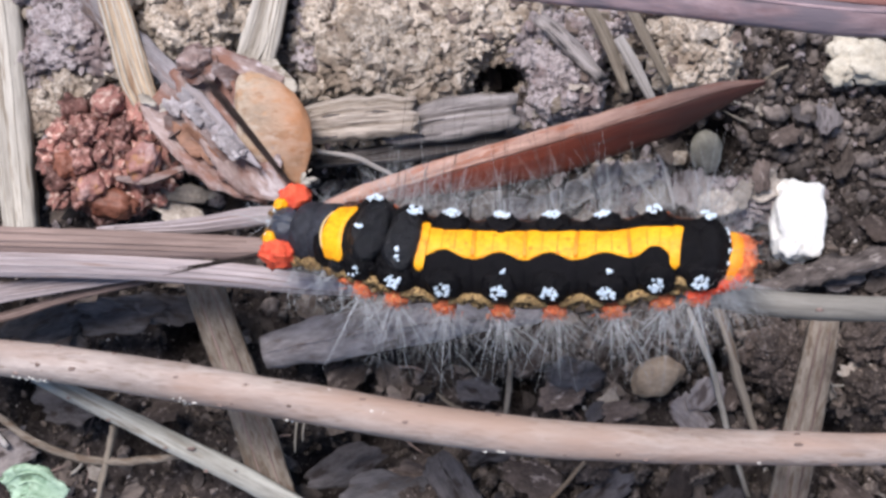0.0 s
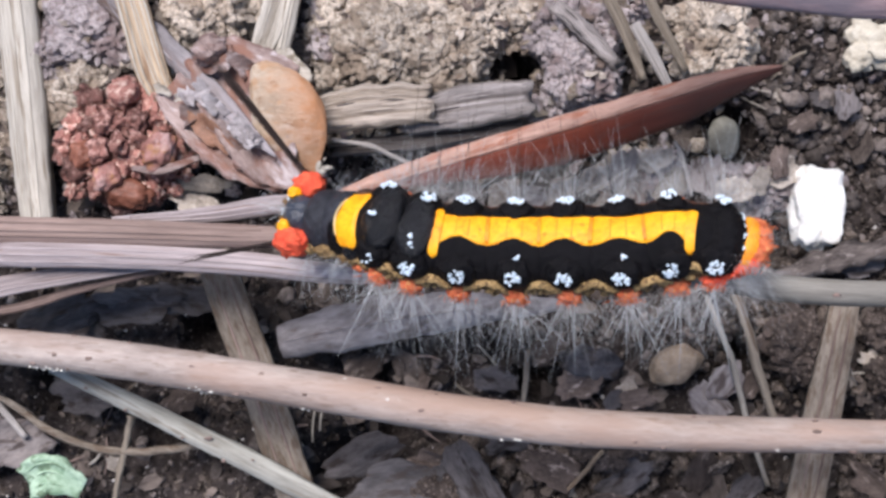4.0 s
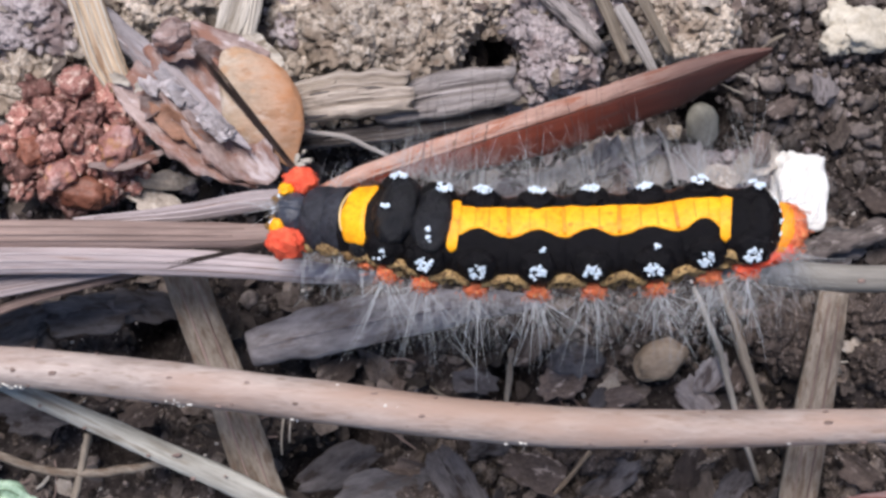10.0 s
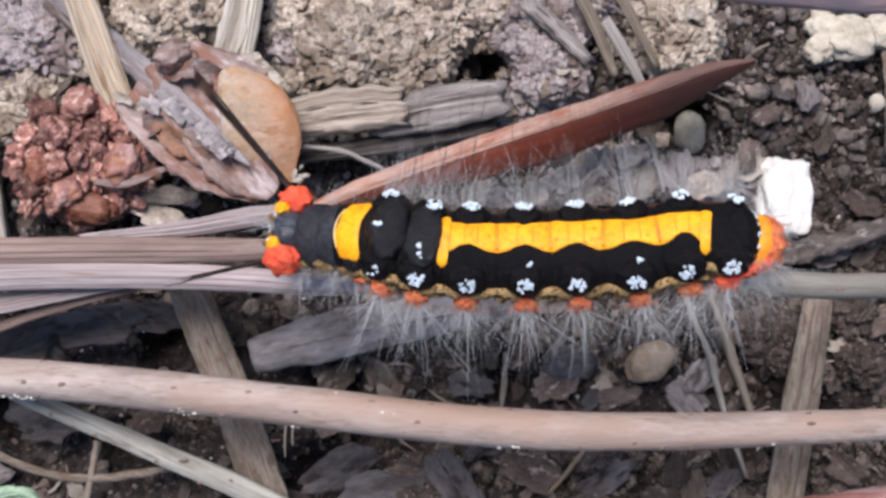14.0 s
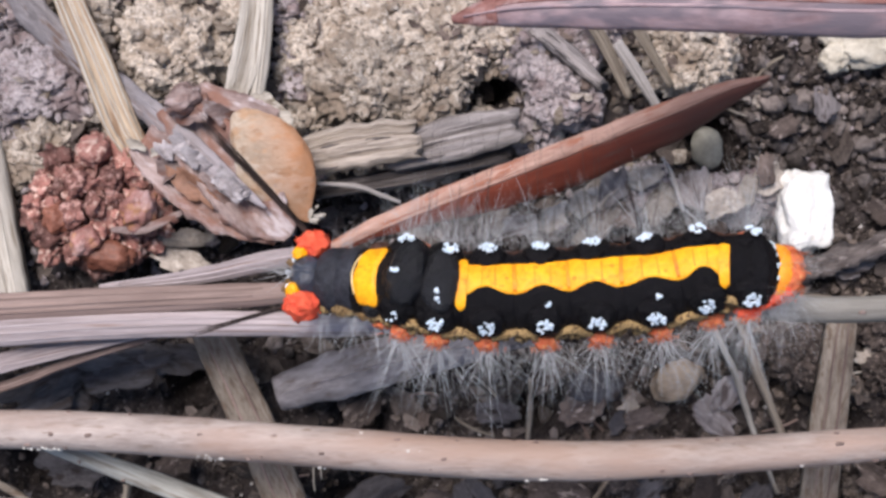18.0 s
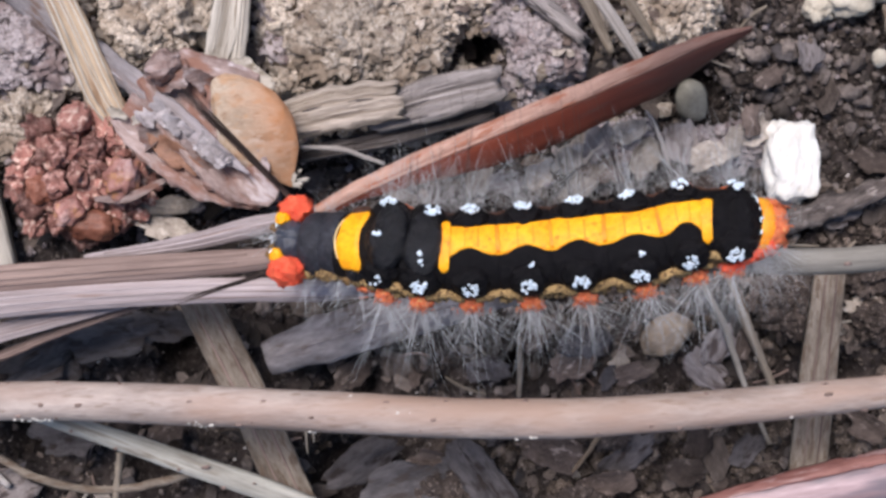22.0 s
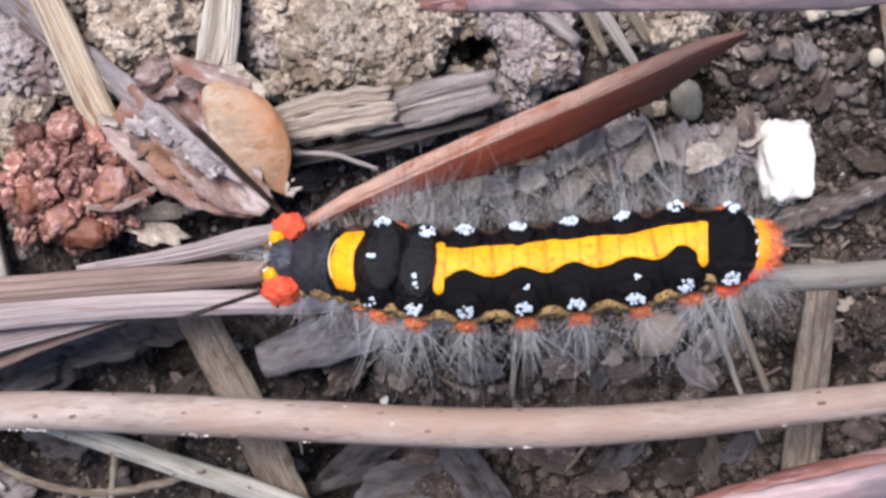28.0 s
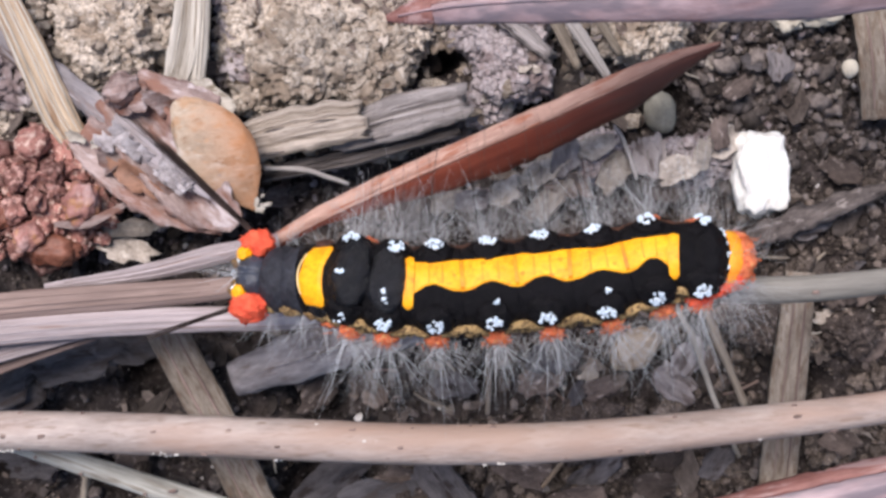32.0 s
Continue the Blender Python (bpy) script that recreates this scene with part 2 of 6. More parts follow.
# ---- materials ----
SOIL = mat("dark_crumbly_soil", (0.0072, 0.00585, 0.0054), (0.085, 0.069, 0.065), 1.4, rough=0.95, bump=1.0, fine=5, accent=(0.26, 0.225, 0.21), accent_at=0.65, spec=0.15)
# the last, near-black blotch of these two clods paints the shade of pits
CLOD_TAN = mat("dry_tan_clod", (0.16, 0.125, 0.098), (0.60, 0.52, 0.44), 1.0, rough=1.0, bump=1.0, fine=4.5, accent=(0.74, 0.69, 0.63), accent_at=0.63, spec=0.05, speck=5.0, lo=0.35, hi=0.62, weigh=(0.85, 0.55, -0.17), vary=0.2,
               blotch=(((0.31, 0.245, 0.19), 0.42, 0.55, 0.06), ((0.05, 0.039, 0.032), 1.5, 0.64, 0.03)))
CLOD_GREY = mat("grey_lilac_clod", (0.14, 0.115, 0.118), (0.50, 0.44, 0.445), 1.0, rough=1.0, bump=1.0, fine=4.5, accent=(0.60, 0.56, 0.56), accent_at=0.62, spec=0.05, speck=5.0, lo=0.35, hi=0.60, weigh=(0.85, 0.55, -0.17), vary=0.2,
                blotch=(((0.25, 0.19, 0.185), 0.40, 0.56, 0.06), ((0.045, 0.037, 0.036), 1.4, 0.64, 0.03)))
CLOD_DARK = mat("dark_brown_clod", (0.022, 0.017, 0.0155), (0.115, 0.092, 0.082), 1.2, rough=0.95, bump=0.9, fine=6, accent=(0.25, 0.205, 0.18), accent_at=0.63, spec=0.15, speck=4.0)
CLOD_MID = mat("mid_brown_earth_lump", (0.030, 0.023, 0.020), (0.235, 0.19, 0.162), 1.3, rough=0.95, bump=1.0, fine=5, accent=(0.36, 0.30, 0.26), accent_at=0.62, spec=0.1, speck=4.0, vary=0.5, island=True)
CRUMB = mat("soil_crumb", (0.016, 0.012, 0.0108), (0.104, 0.084, 0.0736), 1.5, rough=0.95, bump=0.8, vary=0.6, spec=0.15, accent=(0.25, 0.21, 0.18), accent_at=0.62, island=True)
FLAKE = mat("brown_litter_flake", (0.036, 0.0272, 0.024), (0.16, 0.132, 0.116), 1.0, (0.4, 1, 1), rough=0.85, bump=0.6, vary=0.75, spec=0.2, island=True)
FLAKE_PIECE = mat("brown_bark_flake", (0.036, 0.0272, 0.024), (0.16, 0.132, 0.116), 1.0, (0.4, 1, 1), rough=0.85, bump=0.6, vary=0.75, spec=0.2)
CRUMB_PALE = mat("grey_brown_crumb", (0.051, 0.0425, 0.0391), (0.255, 0.2167, 0.1997), 1.6, rough=0.95, bump=0.9, vary=0.55, spec=0.15, island=True)
GRAIN = mat("pale_sand_grain", (0.42, 0.38, 0.34), (0.75, 0.71, 0.67), 1.5, rough=0.5, bump=0.3, spec=0.5)
STEM = mat("pinkish_brown_dry_stem", (0.21, 0.165, 0.145), (0.49, 0.415, 0.375), 0.8, (0.22, 1, 1), rough=0.58, bump=0.5, fine=6, accent=(0.25, 0.19, 0.155), accent_at=0.63, spec=0.35, speck=3.5, lo=0.28, hi=0.68,
           blotch=(((0.36, 0.25, 0.20), 0.30, 0.57, 0.10),))
STRAW_PALE = mat("pale_lilac_straw", (0.16, 0.128, 0.125), (0.47, 0.405, 0.41), 0.9, (0.05, 1.3, 1.3), rough=0.6, bump=0.5, fine=5, spec=0.3, accent=(0.21, 0.145, 0.125), accent_at=0.63)
STALK_WHITE = mat("bleached_white_stalk", (0.22, 0.195, 0.165), (0.56, 0.525, 0.465), 0.8, (0.08, 1.3, 1.3), rough=0.65, bump=0.6, fine=5, accent=(0.24, 0.20, 0.155), accent_at=0.60)
LEAF_SHEEN = mat("lilac_grey_shiny_leaf", (0.075, 0.068, 0.07), (0.31, 0.285, 0.295), 0.5, (0.35, 1, 1), rough=0.6, bump=0.7, spec=0.35, accent=(0.13, 0.105, 0.10), accent_at=0.58)
STRAW_BROWN = mat("brown_straw", (0.085, 0.055, 0.047), (0.32, 0.235, 0.205), 0.9, (0.05, 1.3, 1.3), rough=0.65, bump=0.5, fine=5, spec=0.25)
STRAW_TAN = mat("golden_tan_straw", (0.14, 0.095, 0.062), (0.48, 0.375, 0.265), 0.9, (0.08, 1.5, 1.5), rough=0.6, bump=0.6, fine=5, accent=(0.20, 0.12, 0.07), accent_at=0.58)
STRAW_GREY = mat("weathered_grey_straw", (0.165, 0.145, 0.135), (0.47, 0.44, 0.42), 0.9, (0.06, 1.5, 1.5), rough=0.75, bump=0.7, fine=5)
STRAW_FLAT = mat("greyish_tan_flat_straw", (0.105, 0.083, 0.066), (0.31, 0.265, 0.218), 1.1, (0.34, 1.2, 1.2), rough=0.8, bump=0.8, fine=5, spec=0.2, accent=(0.14, 0.103, 0.077), accent_at=0.57)
STRAW_OLIVE = mat("olive_grey_straw", (0.085, 0.07, 0.055), (0.30, 0.255, 0.205), 0.8, (0.07, 1.4, 1.4), rough=0.75, bump=0.6, fine=5, spec=0.2, accent=(0.13, 0.095, 0.07), accent_at=0.6)
STICK_GREEN = mat("pale_green_grey_stick", (0.20, 0.19, 0.165), (0.50, 0.49, 0.44), 0.8, (0.12, 1.2, 1.2), rough=0.75, bump=0.7, accent=(0.24, 0.21, 0.17), accent_at=0.6)
ROOT = mat("dark_grey_brown_root", (0.035, 0.028, 0.026), (0.21, 0.175, 0.16), 1.2, (0.3, 1, 1), rough=0.9, bump=1.0, spec=0.15, accent=(0.30, 0.26, 0.24), accent_at=0.62)
STEM_GREY = mat("grey_green_stem", (0.105, 0.098, 0.085), (0.25, 0.235, 0.21), 0.8, (0.08, 1.2, 1.2), rough=0.6, bump=0.35)
STRAW_CREAM = mat("cream_white_stalk", (0.22, 0.19, 0.155), (0.56, 0.52, 0.46), 0.8, (0.08, 1.3, 1.3), rough=0.65, bump=0.6, fine=5, accent=(0.19, 0.155, 0.115), accent_at=0.60)
WOOD = mat("splintered_pale_wood", (0.17, 0.138, 0.112), (0.52, 0.45, 0.39), 0.9, (0.10, 1.8, 1.8), rough=0.85, bump=0.9, fine=5)
WOOD_GREY = mat("splintered_grey_wood", (0.12, 0.105, 0.102), (0.42, 0.38, 0.37), 0.9, (0.10, 1.8, 1.8), rough=0.85, bump=0.9, fine=5)
WOOD_DARK = mat("dark_wood", (0.035, 0.030, 0.030), (0.16, 0.14, 0.135), 0.9, (0.12, 1.5, 1.5), rough=0.85, bump=0.8)
LEAF_RED = mat("red_brown_dry_leaf", (0.10, 0.020, 0.011), (0.235, 0.058, 0.031), 0.6, (0.10, 1, 1), rough=0.55, bump=0.35, fine=5, spec=0.25, lo=0.3, hi=0.75, accent=(0.10, 0.05, 0.04), accent_at=0.66, fade=((0.030, 0.018, 0.017), 0.001, 0.008))
LEAF_CREST = mat("worn_pink_leaf_half", (0.22, 0.11, 0.08), (0.52, 0.34, 0.275), 0.9, (0.2, 1, 1), rough=0.6, bump=0.5, fine=5, spec=0.25, accent=(0.30, 0.12, 0.075), accent_at=0.6, fade=((0.085, 0.050, 0.046), 0.003, 0.009))
LEAF_MAUVE = mat("mauve_pink_dry_leaf", (0.20, 0.125, 0.13), (0.48, 0.36, 0.375), 0.5, (0.16, 1, 1), rough=0.5, bump=0.5, fine=5, accent=(0.19, 0.155, 0.175), accent_at=0.55, speck=1.1)
LEAF_BAND = mat("red_brown_leaf_edge", (0.11, 0.040, 0.034), (0.30, 0.145, 0.125), 0.7, (0.16, 1, 1), rough=0.55, bump=0.4, fine=5, accent=(0.33, 0.215, 0.205), accent_at=0.58)
LEAF_DUST = mat("grey_brown_leaf_litter", (0.15, 0.125, 0.105), (0.46, 0.405, 0.355), 0.7, rough=0.85, bump=0.8, accent=(0.46, 0.42, 0.38), accent_at=0.62, vary=0.3)
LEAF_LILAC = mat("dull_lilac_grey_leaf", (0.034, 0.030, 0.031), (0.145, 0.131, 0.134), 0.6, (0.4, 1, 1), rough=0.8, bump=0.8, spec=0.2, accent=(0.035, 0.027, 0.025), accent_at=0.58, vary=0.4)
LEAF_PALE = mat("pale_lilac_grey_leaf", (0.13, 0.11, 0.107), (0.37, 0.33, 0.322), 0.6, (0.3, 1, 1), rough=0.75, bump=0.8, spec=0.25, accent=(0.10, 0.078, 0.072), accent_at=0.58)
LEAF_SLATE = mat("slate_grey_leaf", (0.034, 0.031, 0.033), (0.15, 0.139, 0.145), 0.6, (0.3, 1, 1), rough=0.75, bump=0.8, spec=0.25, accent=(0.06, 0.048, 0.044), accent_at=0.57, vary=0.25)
LEAF_BROWN = mat("rotten_brown_leaf", (0.034, 0.02465, 0.02125), (0.17, 0.1318, 0.1148), 0.8, (0.5, 1, 1), rough=0.85, bump=0.8, spec=0.2, accent=(0.34, 0.28, 0.25), accent_at=0.63, vary=0.5)
# dark base is shadow painted on the strip's upper part; fade gives the pale end
LILAC_STRIP = mat("lilac_grey_dry_strip_shaded_top", (0.085, 0.075, 0.078), (0.32, 0.295, 0.305), 0.9, (0.2, 1, 1), rough=0.7, bump=0.9, spec=0.2, accent=(0.13, 0.09, 0.075), accent_at=0.58, fade=((0.40, 0.36, 0.375), 0.001, 0.010))
BRACT = mat("dusty_pink_bract", (0.095, 0.055, 0.046), (0.34, 0.262, 0.245), 0.8, (0.35, 1, 1), rough=0.5, bump=0.8, accent=(0.41, 0.355, 0.355), accent_at=0.60, spec=0.4, vary=0.25, speck=1.6,
            blotch=(((0.17, 0.075, 0.05), 1.0, 0.54, 0.06),))
HUSK = mat("tan_papery_husk", (0.29, 0.205, 0.14), (0.50, 0.405, 0.31), 0.6, (0.6, 1, 1), rough=0.5, bump=0.6, fine=7, spec=0.35, accent=(0.40, 0.25, 0.15), accent_at=0.57, fade=((0.40, 0.17, 0.07), -0.0016, 0.0022), blotch=(((0.56, 0.49, 0.42), 0.8, 0.58, 0.06), ((0.26, 0.165, 0.10), 1.9, 0.60, 0.05)))
# pink accents are painted highlights; the FRASS dark tone includes shadow between pellets
FRASS = mat("red_brown_crumb", (0.052, 0.019, 0.015), (0.30, 0.142, 0.118), 1.1, rough=0.66, bump=0.9, fine=5, accent=(0.42, 0.255, 0.22), accent_at=0.575, vary=0.5, spec=0.28)
FRASS_BALL = mat("red_brown_pellet", (0.13, 0.048, 0.038), (0.42, 0.205, 0.17), 1.1, rough=0.62, bump=0.7, spec=0.3, accent=(0.54, 0.38, 0.32), accent_at=0.57, vary=0.35)
# orange accent colours one side; the pink blotch is a painted highlight
PELLET = mat("shiny_pink_brown_pellet", (0.13, 0.045, 0.035), (0.43, 0.215, 0.185), 0.6, rough=0.50, bump=0.5, fine=4, spec=0.35, accent=(0.36, 0.175, 0.085), accent_at=0.56, vary=0.15, blotch=(((0.50, 0.33, 0.31), 1.0, 0.60, 0.06),))
PELLET_DARK = mat("orange_brown_pellet", (0.10, 0.033, 0.020), (0.29, 0.120, 0.080), 0.7, rough=0.5, bump=0.5, fine=4, spec=0.3, vary=0.15)
PAPER = mat("pale_lilac_papery_skin", (0.16, 0.135, 0.135), (0.46, 0.43, 0.445), 1.1, (0.5, 1, 1), rough=0.5, bump=0.8, fine=5, spec=0.4, vary=0.25)
RUST = mat("rust_brown_skin", (0.12, 0.056, 0.033), (0.33, 0.175, 0.115), 0.9, (0.4, 1, 1), rough=0.5, bump=0.7, spec=0.35)
WHITE_STONE = mat("white_chalky_stone", (0.74, 0.70, 0.62), (0.86, 0.85, 0.82), 0.6, rough=0.7, bump=0.5, fine=6, accent=(0.70, 0.62, 0.48), accent_at=0.72)
CREAM_STONE = mat("cream_stone", (0.42, 0.37, 0.29), (0.70, 0.65, 0.55), 0.8, rough=0.85, bump=0.7)
PEBBLE_BROWN = mat("brown_pebble", (0.22, 0.15, 0.095), (0.50, 0.38, 0.27), 0.9, (0.6, 1, 1), rough=0.7, bump=0.7)
PEBBLE_GREY = mat("olive_grey_pebble", (0.17, 0.16, 0.13), (0.31, 0.30, 0.255), 0.7, rough=0.7, bump=0.4)
GREEN = mat("green_leaf", (0.14, 0.24, 0.15), (0.46, 0.60, 0.46), 0.6, rough=0.5, bump=0.5, accent=(0.12, 0.18, 0.11), accent_at=0.58)
C_BLACK = mat("velvet_black_skin", (0.0014, 0.0012, 0.0017), (0.0055, 0.0046, 0.006), 3.0, rough=0.5, bump=0.6, spec=0.15, fine=4)
C_GLOSS = mat("glossy_black_hump_skin", (0.0014, 0.0014, 0.002), (0.009, 0.009, 0.012), 2.2, rough=0.28, bump=1.0, spec=0.34, fine=3)
C_SLATE = mat("slate_black_head_plate", (0.009, 0.0095, 0.013), (0.040, 0.042, 0.054), 2.0, rough=0.6, bump=0.5, fine=4, spec=0.25)
C_HEAD = mat("blue_slate_head_capsule", (0.010, 0.013, 0.020), (0.050, 0.058, 0.080), 1.6, rough=0.33, bump=0.4, fine=4, spec=0.45)
C_YELLOW = mat("golden_yellow_skin", (0.78, 0.27, 0.004), (0.93, 0.45, 0.008), 0.9, rough=0.5, bump=0.35, fine=4, vary=0.03, accent=(0.70, 0.20, 0.006), accent_at=0.64)
C_RED = mat("bright_orange_red_wart", (0.72, 0.055, 0.026), (0.93, 0.17, 0.08), 2.2, rough=0.45, bump=0.8, fine=4, vary=0.05)
C_ORANGE = mat("orange_lateral_wart", (0.55, 0.09, 0.035), (0.80, 0.24, 0.10), 2.2, rough=0.5, bump=0.8, fine=4, vary=0.15, accent=(0.72, 0.36, 0.14), accent_at=0.62)
C_OCHRE = mat("ochre_flank_skin", (0.06, 0.032, 0.014), (0.24, 0.145, 0.06), 1.8, rough=0.6, bump=0.6, fine=4, accent=(0.06, 0.03, 0.01), accent_at=0.60)
C_WHITE = mat("blue_white_scale", (0.44, 0.56, 0.67), (0.76, 0.85, 0.92), 3.0, rough=0.45, bump=0.3, vary=0.1)
HAIR_PALE = mat("pale_grey_hair", (0.46, 0.46, 0.47), (0.68, 0.69, 0.70), 1.0, rough=0.45, bump=0.0, spec=0.4, alpha=0.5)
HAIR_BRIGHT = mat("silver_white_hair", (0.46, 0.49, 0.52), (0.68, 0.71, 0.73), 1.0, rough=0.4, bump=0.0, spec=0.5, alpha=0.65)
C_BROWN = mat("dark_red_brown_flank_skin", (0.018, 0.008, 0.006), (0.10, 0.042, 0.026), 2.0, rough=0.6, bump=0.6, fine=4, accent=(0.20, 0.09, 0.05), accent_at=0.62)
C_OLIVE = mat("tan_flank_fold", (0.19, 0.11, 0.045), (0.52, 0.36, 0.16), 2.2, rough=0.6, bump=0.7, fine=4, vary=0.15, accent=(0.07, 0.04, 0.018), accent_at=0.55)
C_CREAM = mat("pale_cream_skin", (0.50, 0.34, 0.12), (0.74, 0.60, 0.34), 2.0, rough=0.5, bump=0.3)
C_SMUDGE = mat("brown_orange_skin", (0.10, 0.03, 0.006), (0.50, 0.19, 0.02), 1.6, rough=0.5, bump=0.3)
C_FOLD = mat("orange_fold_skin", (0.60, 0.17, 0.004), (0.82, 0.31, 0.006), 2.0, rough=0.5, bump=0.2)
HAIR_BROWN = mat("dark_brown_hair", (0.022, 0.014, 0.012), (0.06, 0.042, 0.036), 1.0, rough=0.5, bump=0.0)
HAIR_DARK = mat("black_hair", (0.012, 0.010, 0.010), (0.035, 0.030, 0.028), 1.0, rough=0.45, bump=0.0)

# ---- ground: one sheet to the horizon, crumbly and hollowed in the middle ----


HOLLOWS = ((-10.5, -12.2, 2.3), (-7.2, -9.6, 1.5), (-22.0, -9.6, 1.7), (-19.5, -3.2, 1.6), (-9.2, -6.2, 1.6), (1.6, -6.6, 1.4), (14.2, 9.6, 1.5), (14.6, -5.0, 1.1), (0.7, 13.6, 1.2), (-29.0, -7.0, 1.8), (21.0, -9.6, 1.6), (6.4, 9.9, 1.0))


def in_hollow(x, y, share=0.9):
    return any(math.hypot(x - a, y - b) < share * d for a, b, d in HOLLOWS)


def ground_z(x, y):
    """Height of the soil in millimetres."""
    r = math.hypot(x, y)
    near = 1.0 / (1.0 + (r / 55.0) ** 4)
    z = -8.6 + 1.5 * fbm((x * 0.09, y * 0.09, 1.0), 4) * near
    z += (0.55 * fbm((x * 0.5, y * 0.5, 4.0), 4) + 0.42 * fbm((x * 1.5, y * 1.5, 8.0), 3)) * near
    z += 3.2 * near * math.exp(-((x + 2) / 22) ** 2 - ((y - 16) / 7) ** 2)
    z += 2.6 * near * math.exp(-((x + 26) / 9) ** 2 - ((y - 12) / 10) ** 2)
    z += 1.4 * near * math.exp(-((x - 20) / 7) ** 2 - ((y + 3) / 6) ** 2)
    for a, b, d in HOLLOWS:
        if abs(x - a) < 8 and abs(y - b) < 8:
            z -= 4.2 * math.exp(-(((x - a) ** 2 + (y - b) ** 2) / d ** 2) ** 1.5)
    z += (1.0 - near) * (0.6 * fbm((x * 0.03, y * 0.03, 2.0), 3) + 3.0 * fbm((x * 0.0004, y * 0.0004, 6.0), 2))
    return z


def graded(half, step, far, grow=1.28):
    out = [i * step for i in range(int(half / step) + 1)]
    d = step
    while out[-1] < far:
        d *= grow
        out.append(out[-1] + d)
    return [-v for v in out[:0:-1]] + out


FAR = 60000.0


def build_ground():
    xs, ys = graded(42, 0.29, FAR), graded(30, 0.29, FAR)
    verts = [(x * MM, y * MM, ground_z(x, y) * MM) for y in ys for x in xs]
    n = len(xs)
    faces = [(j * n + i, j * n + i + 1, j * n + n + i + 1, j * n + n + i) for j in range(len(ys) - 1) for i in range(n - 1)]
    me = bpy.data.meshes.new("ground")
    me.from_pydata(verts, [], faces)
    me.materials.append(SOIL)
    for p in me.polygons:
        p.use_smooth = True
    return tagged(new("ground", me), "dark grey-brown crumbly garden soil between the litter", "soil", kind="structure")


GROUND = build_ground()


def scatter(name, count, material, label, category, box, sizes, seed, detail=1, lift=0.2, keep=None):
    """Grains too many to count, in one mesh on the soil."""
    r = random.Random(seed)
    ico = bmesh.new()
    bmesh.ops.create_icosphere(ico, subdivisions=detail, radius=1.0)
    unit = [v.co.copy() for v in ico.verts]
    tris = [[v.index for v in f.verts] for f in ico.faces]
    ico.free()
    verts, faces = [], []
    while len(verts) < count * len(unit):
        x, y = r.uniform(box[0], box[2]), r.uniform(box[1], box[3])
        if in_hollow(x, y) or keep and not keep(x, y, r):
            continue
        s = r.uniform(*sizes) * (1.8 if r.random() < 0.08 else 1)
        at = Vector((x, y, ground_z(x, y) + s * lift))
        spin = Euler((r.uniform(0, 6), r.uniform(0, 6), r.uniform(0, 6))).to_matrix()
        k = Vector((1, r.uniform(0.6, 1), r.uniform(0.5, 0.9)))
        base = len(verts)
        for d in unit:
            q = 1 + 0.55 * noise.noise(d * 1.5 + at) + 0.5 * noise.noise(d * 3.1 - at)
            verts.append((at + spin @ Vector((d.x * k.x * s * q, d.y * k.y * s * q, d.z * k.z * s * q))) * MM)
        faces += [[base + i for i in f] for f in tris]
    me = bpy.data.meshes.new(name)
    me.from_pydata(verts, [], faces)
    me.materials.append(material)
    for p in me.polygons:
        p.use_smooth = detail > 1
    tagged(new(name, me), label, category, kind="stuff")


scatter("soil_crumbs", 9000, CRUMB, "dark brown soil crumbs lying loose on the ground", "soil crumbs", (-40, -28, 42, 26), (0.10, 0.36), 3, detail=1, keep=lambda x, y, r: fbm((x * 0.35, y * 0.35, 3.0), 3) + r.uniform(-0.3, 0.3) > -0.05)
scatter("dark_crumbs", 2600, CRUMB, "dark brown soil crumbs beyond the tail", "soil crumbs", (12, -6, 36, 20), (0.10, 0.40), 13, detail=1, lift=0.5)
scatter("soil_lumps", 420, CLOD_MID, "brown lumps of damp earth under the long stem", "soil lumps", (-4, -18, 30, -9.0), (0.18, 0.62), 14, detail=3, lift=0.75)
scatter("earth_lumps", 260, CLOD_MID, "brown lumps of earth beside the flat straw", "soil lumps", (13, -9, 32, 3), (0.16, 0.55), 15, detail=3, lift=0.75)
scatter("pale_crumbs", 2200, CRUMB_PALE, "greyish brown earth crumbs lying on the soil", "soil crumbs", (-40, -26, 42, 26), (0.10, 0.42), 5, detail=2)
scatter("grey_crumbs", 800, CRUMB_PALE, "greyish brown earth crumbs around the cream stone", "soil crumbs", (16, 5, 34, 18), (0.12, 0.5), 6, detail=2, lift=0.6)
scatter("tan_crumbs", 3200, CLOD_TAN, "tan crumbs of dry earth among the clods", "soil crumbs", (-40, 8, 14, 26), (0.12, 0.5), 8, lift=0.6)
scatter("lilac_crumbs", 900, CLOD_GREY, "lilac-grey crumbs of dry earth", "soil crumbs", (-38, 4, 24, 24), (0.12, 0.42), 9, lift=0.4)
scatter("sand_grains", 420, GRAIN, "tiny pale sand grains sprinkled over dark soil", "sand", (-38, -26, 40, 24), (0.07, 0.19), 4, lift=0.9)


